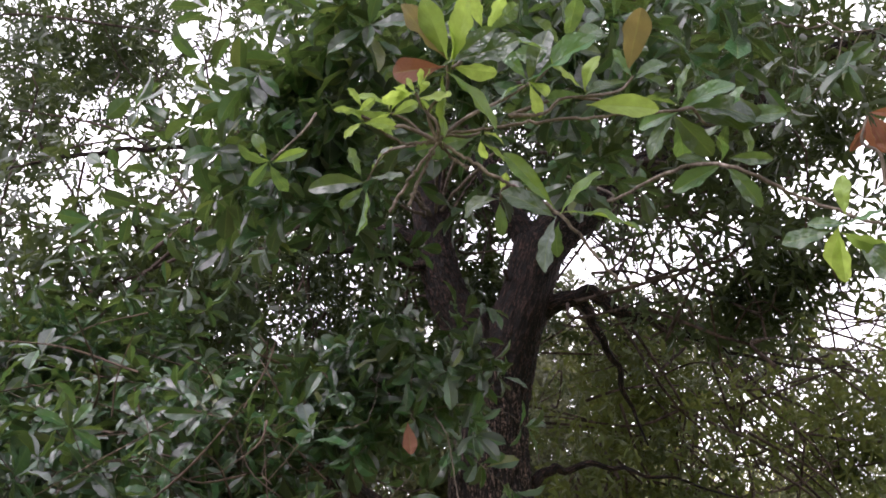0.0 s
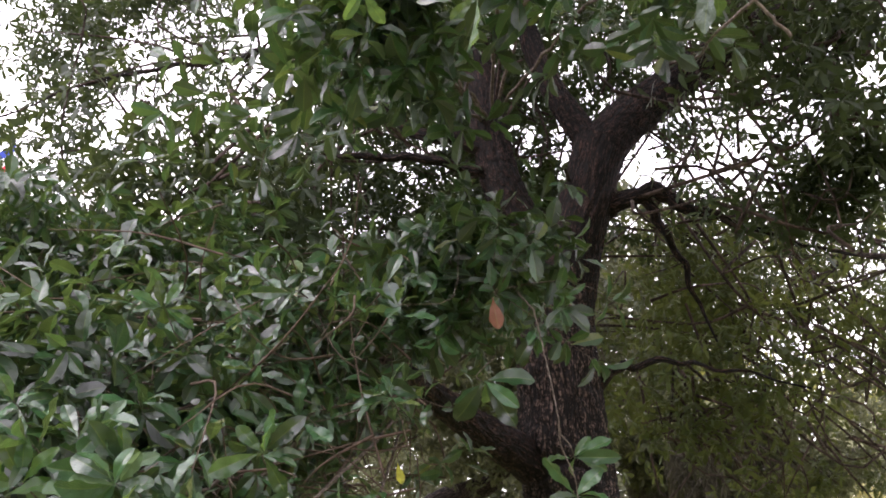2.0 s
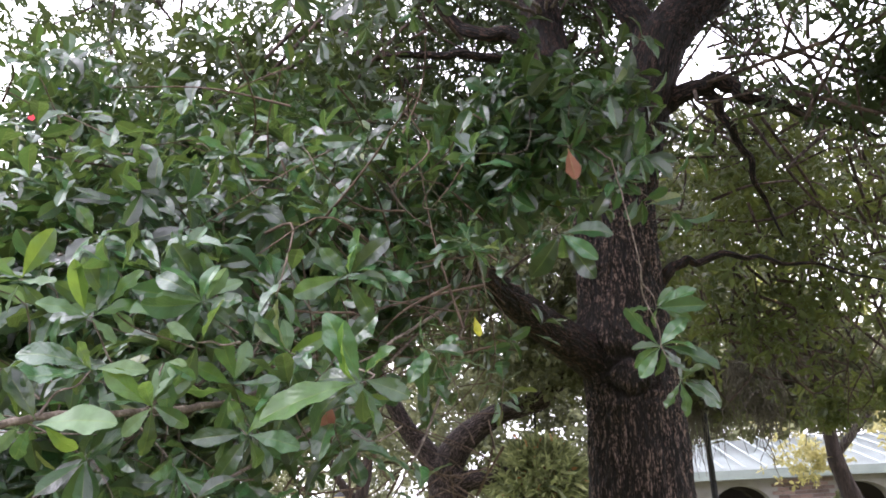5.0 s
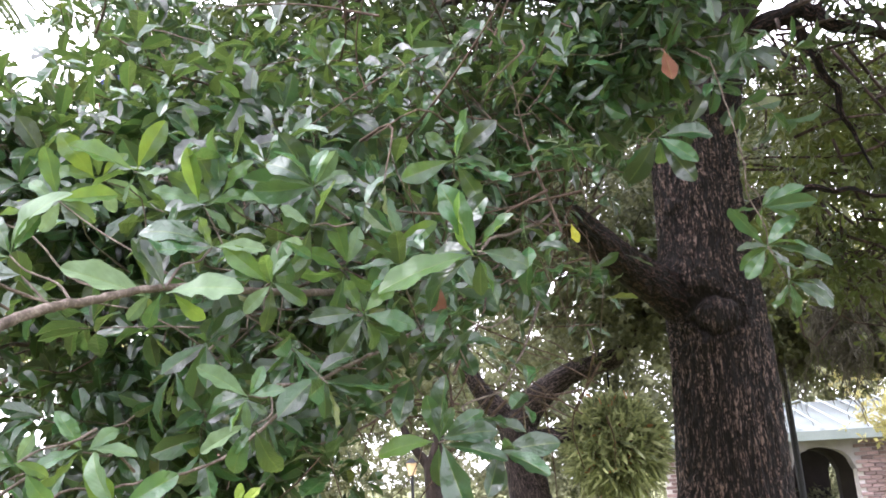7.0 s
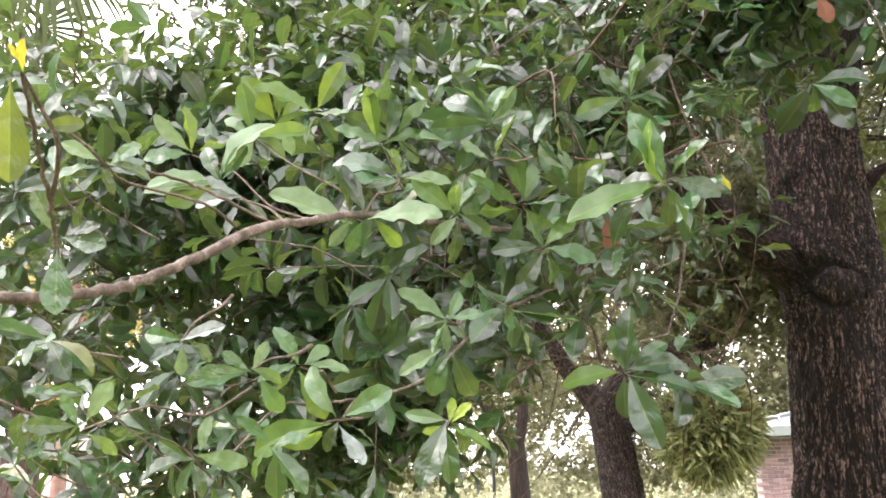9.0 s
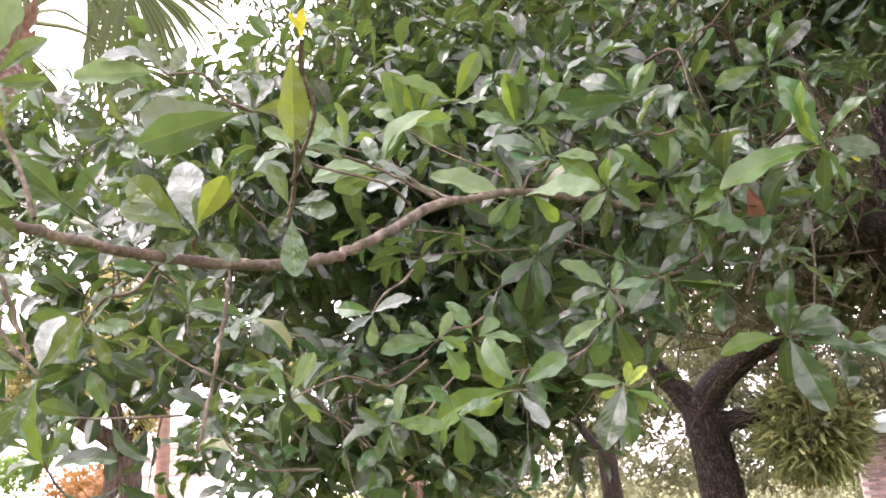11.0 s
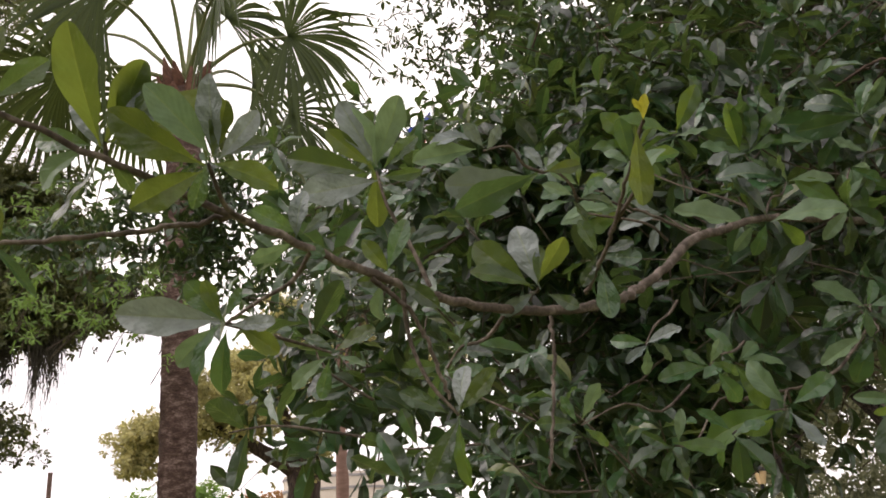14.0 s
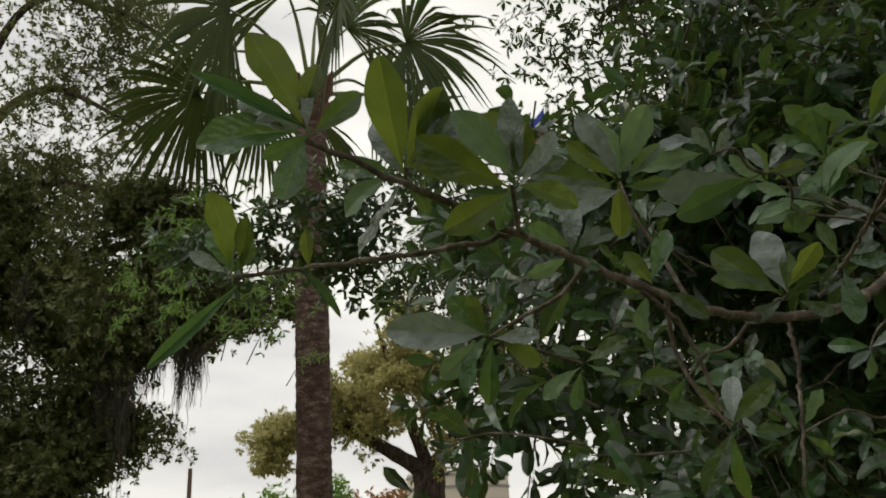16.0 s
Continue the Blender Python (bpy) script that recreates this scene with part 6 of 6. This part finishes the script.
def pavilion():
    y0, y1, x0, x1, eave, base = 18.0, 26.0, 0.55, 12.0, 2.22, -0.5
    t = thing("pavilion", "open brick park pavilion with arches and a pale metal hip roof", "pavilion", at=(6, 22, base))
    # hip roof
    ov, rise = 0.45, 0.88
    a = [(x0 - ov, y0 - ov, eave), (x1 + ov, y0 - ov, eave), (x1 + ov, y1 + ov, eave), (x0 - ov, y1 + ov, eave), (x0 + 3.6, 22, eave + rise), (x1 - 3.6, 22, eave + rise)]
    bm = bmesh.new()
    vs = [bm.verts.new(p) for p in a]
    for f in [(0, 1, 5, 4), (2, 3, 4, 5)]:
        bm.faces.new([vs[i] for i in f])
    for f in [(3, 0, 4), (1, 2, 5)]:
        bm.faces.new([vs[i] for i in f])
    bmesh.ops.solidify(bm, geom=bm.faces[:], thickness=0.05)
    roof = part("roof", bm, ROOF, t)
    # standing seams on the front slope and the near hip
    for x in np.arange(x0 - ov + 0.2, x1 + ov, 0.42):
        run = min(1.0, (x - x0 + ov) / (3.6 + ov), (x1 + ov - x) / (3.6 + ov))
        p = np.array([[x, y0 - ov, eave + 0.07], [x, y0 - ov + (4 + ov) * run, eave + 0.07 + rise * run]])
        v, f, _ = tube(p, [0.018, 0.018], 4)
        part_of("seam", mesh_of("seam", v, f, ROOF, smooth=False), t)
    for y in np.arange(y0 - ov + 0.2, y1 + ov, 0.42):
        run = min(1.0, (y - y0 + ov) / (4 + ov), (y1 + ov - y) / (4 + ov))
        p = np.array([[x0 - ov, y, eave + 0.07], [x0 - ov + (3.6 + ov) * run, y, eave + 0.07 + rise * run]])
        v, f, _ = tube(p, [0.018, 0.018], 4)
        part_of("seam", mesh_of("seam", v, f, ROOF, smooth=False), t)
    bm = bmesh.new()
    box(bm, (x0 - ov, y0 - ov - 0.02, eave - 0.16), (x1 + ov, y0 - ov + 0.06, eave + 0.02))
    box(bm, (x0 - ov - 0.02, y0 - ov + 0.06, eave - 0.16), (x0 - ov + 0.06, y1 + ov, eave + 0.02))
    part("fascia", bm, TRIM, t, "grey-green eaves board")
    # arched front and back walls
    for nm, y in (("front_wall", y0), ("inner_wall", y0 + 1.6), ("back_wall", y1)):
        bm = bmesh.new()
        for bay in ((3.0, 4.2), (5.3, 6.5), (7.6, 8.8)):
            n, cx, r = 14, sum(bay) / 2, (bay[1] - bay[0]) / 2
            spring = eave - 0.16 - 0.12 - r * 0.75
            for k in range(n):
                xs = [bay[0] + (bay[1] - bay[0]) * (k + e) / n for e in (0, 1)]
                zs = [spring + 0.75 * math.sqrt(max(0, r * r - (x - cx) ** 2)) for x in xs]
                q = [bm.verts.new(c) for c in [(xs[0], y, zs[0]), (xs[1], y, zs[1]), (xs[1], y, eave - 0.03), (xs[0], y, eave - 0.03), (xs[0], y + 0.4, zs[0]), (xs[1], y + 0.4, zs[1]), (xs[1], y + 0.4, eave - 0.03), (xs[0], y + 0.4, eave - 0.03)]]
                for fi in [(0, 1, 2, 3), (7, 6, 5, 4), (0, 4, 5, 1), (3, 2, 6, 7)]:
                    bm.faces.new([q[i] for i in fi])
        for lo, hi in ((1.7, 3.0), (4.2, 5.3), (6.5, 7.6), (8.8, 11.6)):
            box(bm, (lo, y, eave - 0.65), (hi, y + 0.4, eave - 0.03))
        bmesh.ops.remove_doubles(bm, verts=bm.verts[:], dist=0.004)
        # Walls behind the front one take the colour that holds the shade.
        part(nm, bm, STUCCO if y == y0 else SHADED_WALL, t, "grey rendered arch wall" if y == y0 else "inner arch wall with roof shade put into its colour")
    for x, w in ((2.35, 0.64), (4.75, 0.54), (7.05, 0.54), (10.2, 0.9)):
        for y in (y0 + 0.2, y0 + 1.8, y1 + 0.2):
            bm = bmesh.new()
            box(bm, (x - w, y - 0.18, base - 0.2), (x + w, y + 0.18, eave - 0.65))
            part("pier", bm, MORTAR if y < y0 + 1 else SHADED_WALL, t, "brick pier" if y < y0 + 1 else "")
    bm = bmesh.new()
    box(bm, (x0, y0 + 0.02, base - 0.2), (x0 + 1.15, y0 + 0.4, eave - 0.17))
    part("end_wall", bm, MORTAR, t, "brick end wall")
    bm = bmesh.new()
    box(bm, (x0, y0 - 0.3, eave - 0.028), (x1, y1 + 0.4, eave - 0.004))
    part("ceiling", bm, SHADED_WALL, t)
    # bricks of the two faces that can be seen beside the oak
    bm = bmesh.new()
    box(bm, (-0.104, -0.02, -0.032), (0.104, 0.03, 0.032))
    bmesh.ops.bevel(bm, geom=bm.edges[:], offset=0.005, segments=1, affect="EDGES")
    me = bpy.data.meshes.new("brick")
    bm.to_mesh(me)
    bm.free()
    me.materials.append(BRICK_EACH)
    for lo, hi, y, top in ((4.21, 5.29, y0 - 0.004, eave - 0.18), (x0, x0 + 1.15, y0 + 0.018, eave - 0.2)):
        for row in range(18):
            z = top - 0.04 - row * 0.076
            for x in np.arange(lo + (0.0 if row % 2 else 0.11), hi - 0.05, 0.22):
                ob = new("brick", me)
                ob.parent = t
                ob.location = Vector((x + 0.1, y + rng.normal(0, 0.003), z)) - Vector(t.location)
    return t


pavilion()


# ---- posts ----
def straight(name, label, category, at, height, radius, material, top=None):
    t = thing(name, label, category, at=at)
    c = np.array(at, float)
    v, f, _ = tube(np.array([c + (0, 0, -0.2), c + (0, 0, height * 0.5), c + (0, 0, height)]), [radius * 1.15, radius, radius * 0.9], 14)
    part_of("pole", mesh_of("pole", v, f, material), t)
    return t, c + (0, 0, height)


lamp, lamp_top = straight("street_lamp", "slim black park lamp with an amber lantern", "lamp", (-6.35, 23.6, -0.45), 2.35, 0.05, BLACK)
bm = bmesh.new()
bmesh.ops.create_cone(bm, cap_ends=True, segments=8, radius1=0.10, radius2=0.17, depth=0.34, matrix=Matrix.Translation(Vector(lamp_top) + Vector((0, 0, 0.17))))
part("lantern", bm, LANTERN, lamp, "amber glass lantern")
bm = bmesh.new()
bmesh.ops.create_cone(bm, cap_ends=True, segments=8, radius1=0.2, radius2=0.03, depth=0.14, matrix=Matrix.Translation(Vector(lamp_top) + Vector((0, 0, 0.41))))
part("cap", bm, BLACK, lamp)
straight("steel_post", "dark steel post beside the oak trunk", "post", (1.80, 10.2, -0.35), 3.4, 0.038, BLACK)
flagpole, flag_top = straight("flagpole", "white flagpole with a red, white and blue flag", "flagpole", (-16.65, 24.2, -0.45), 17.9, 0.10, WHITE_POLE)
straight("utility_pole", "distant wooden utility pole above the trees", "pole", (-52, 29.9, -0.45), 6.5, 0.16, PALM_BARK)
for k, mat in enumerate((FLAG_BLUE, FLAG_WHITE, FLAG_RED)):
    u = np.linspace(0, 1, 9)
    v = []
    for s in (0, 1):
        for a in u:
            v.append(flag_top + np.array([-(0.15 + 0.95 * a), -0.3 * a + 0.12 * math.sin(5 * a), -0.2 - 0.36 * (k + s) - 0.75 * a + 0.05 * math.sin(7 * a)]))
    f = [(i, i + 1, 10 + i, 9 + i) for i in range(8)]
    part_of("flag_stripe", mesh_of("flag_stripe", v, f, mat), flagpole)


def far_building():
    t = thing("office_building", "far beige building with rounded storey bands", "building", at=(-62, 68, -0.45))
    bm = bmesh.new()
    bmesh.ops.create_cone(bm, cap_ends=True, segments=40, radius1=5.5, radius2=5.5, depth=8.0, matrix=Matrix.Translation((-62, 68, 3.0)))
    part("wall", bm, BEIGE, t)
    for z in (6.6, 5.4, 4.0):
        bm = bmesh.new()
        bmesh.ops.create_cone(bm, cap_ends=True, segments=40, radius1=5.62, radius2=5.62, depth=0.25, matrix=Matrix.Translation((-62, 68, z)))
        part("storey_band", bm, STUCCO, t)


far_building()
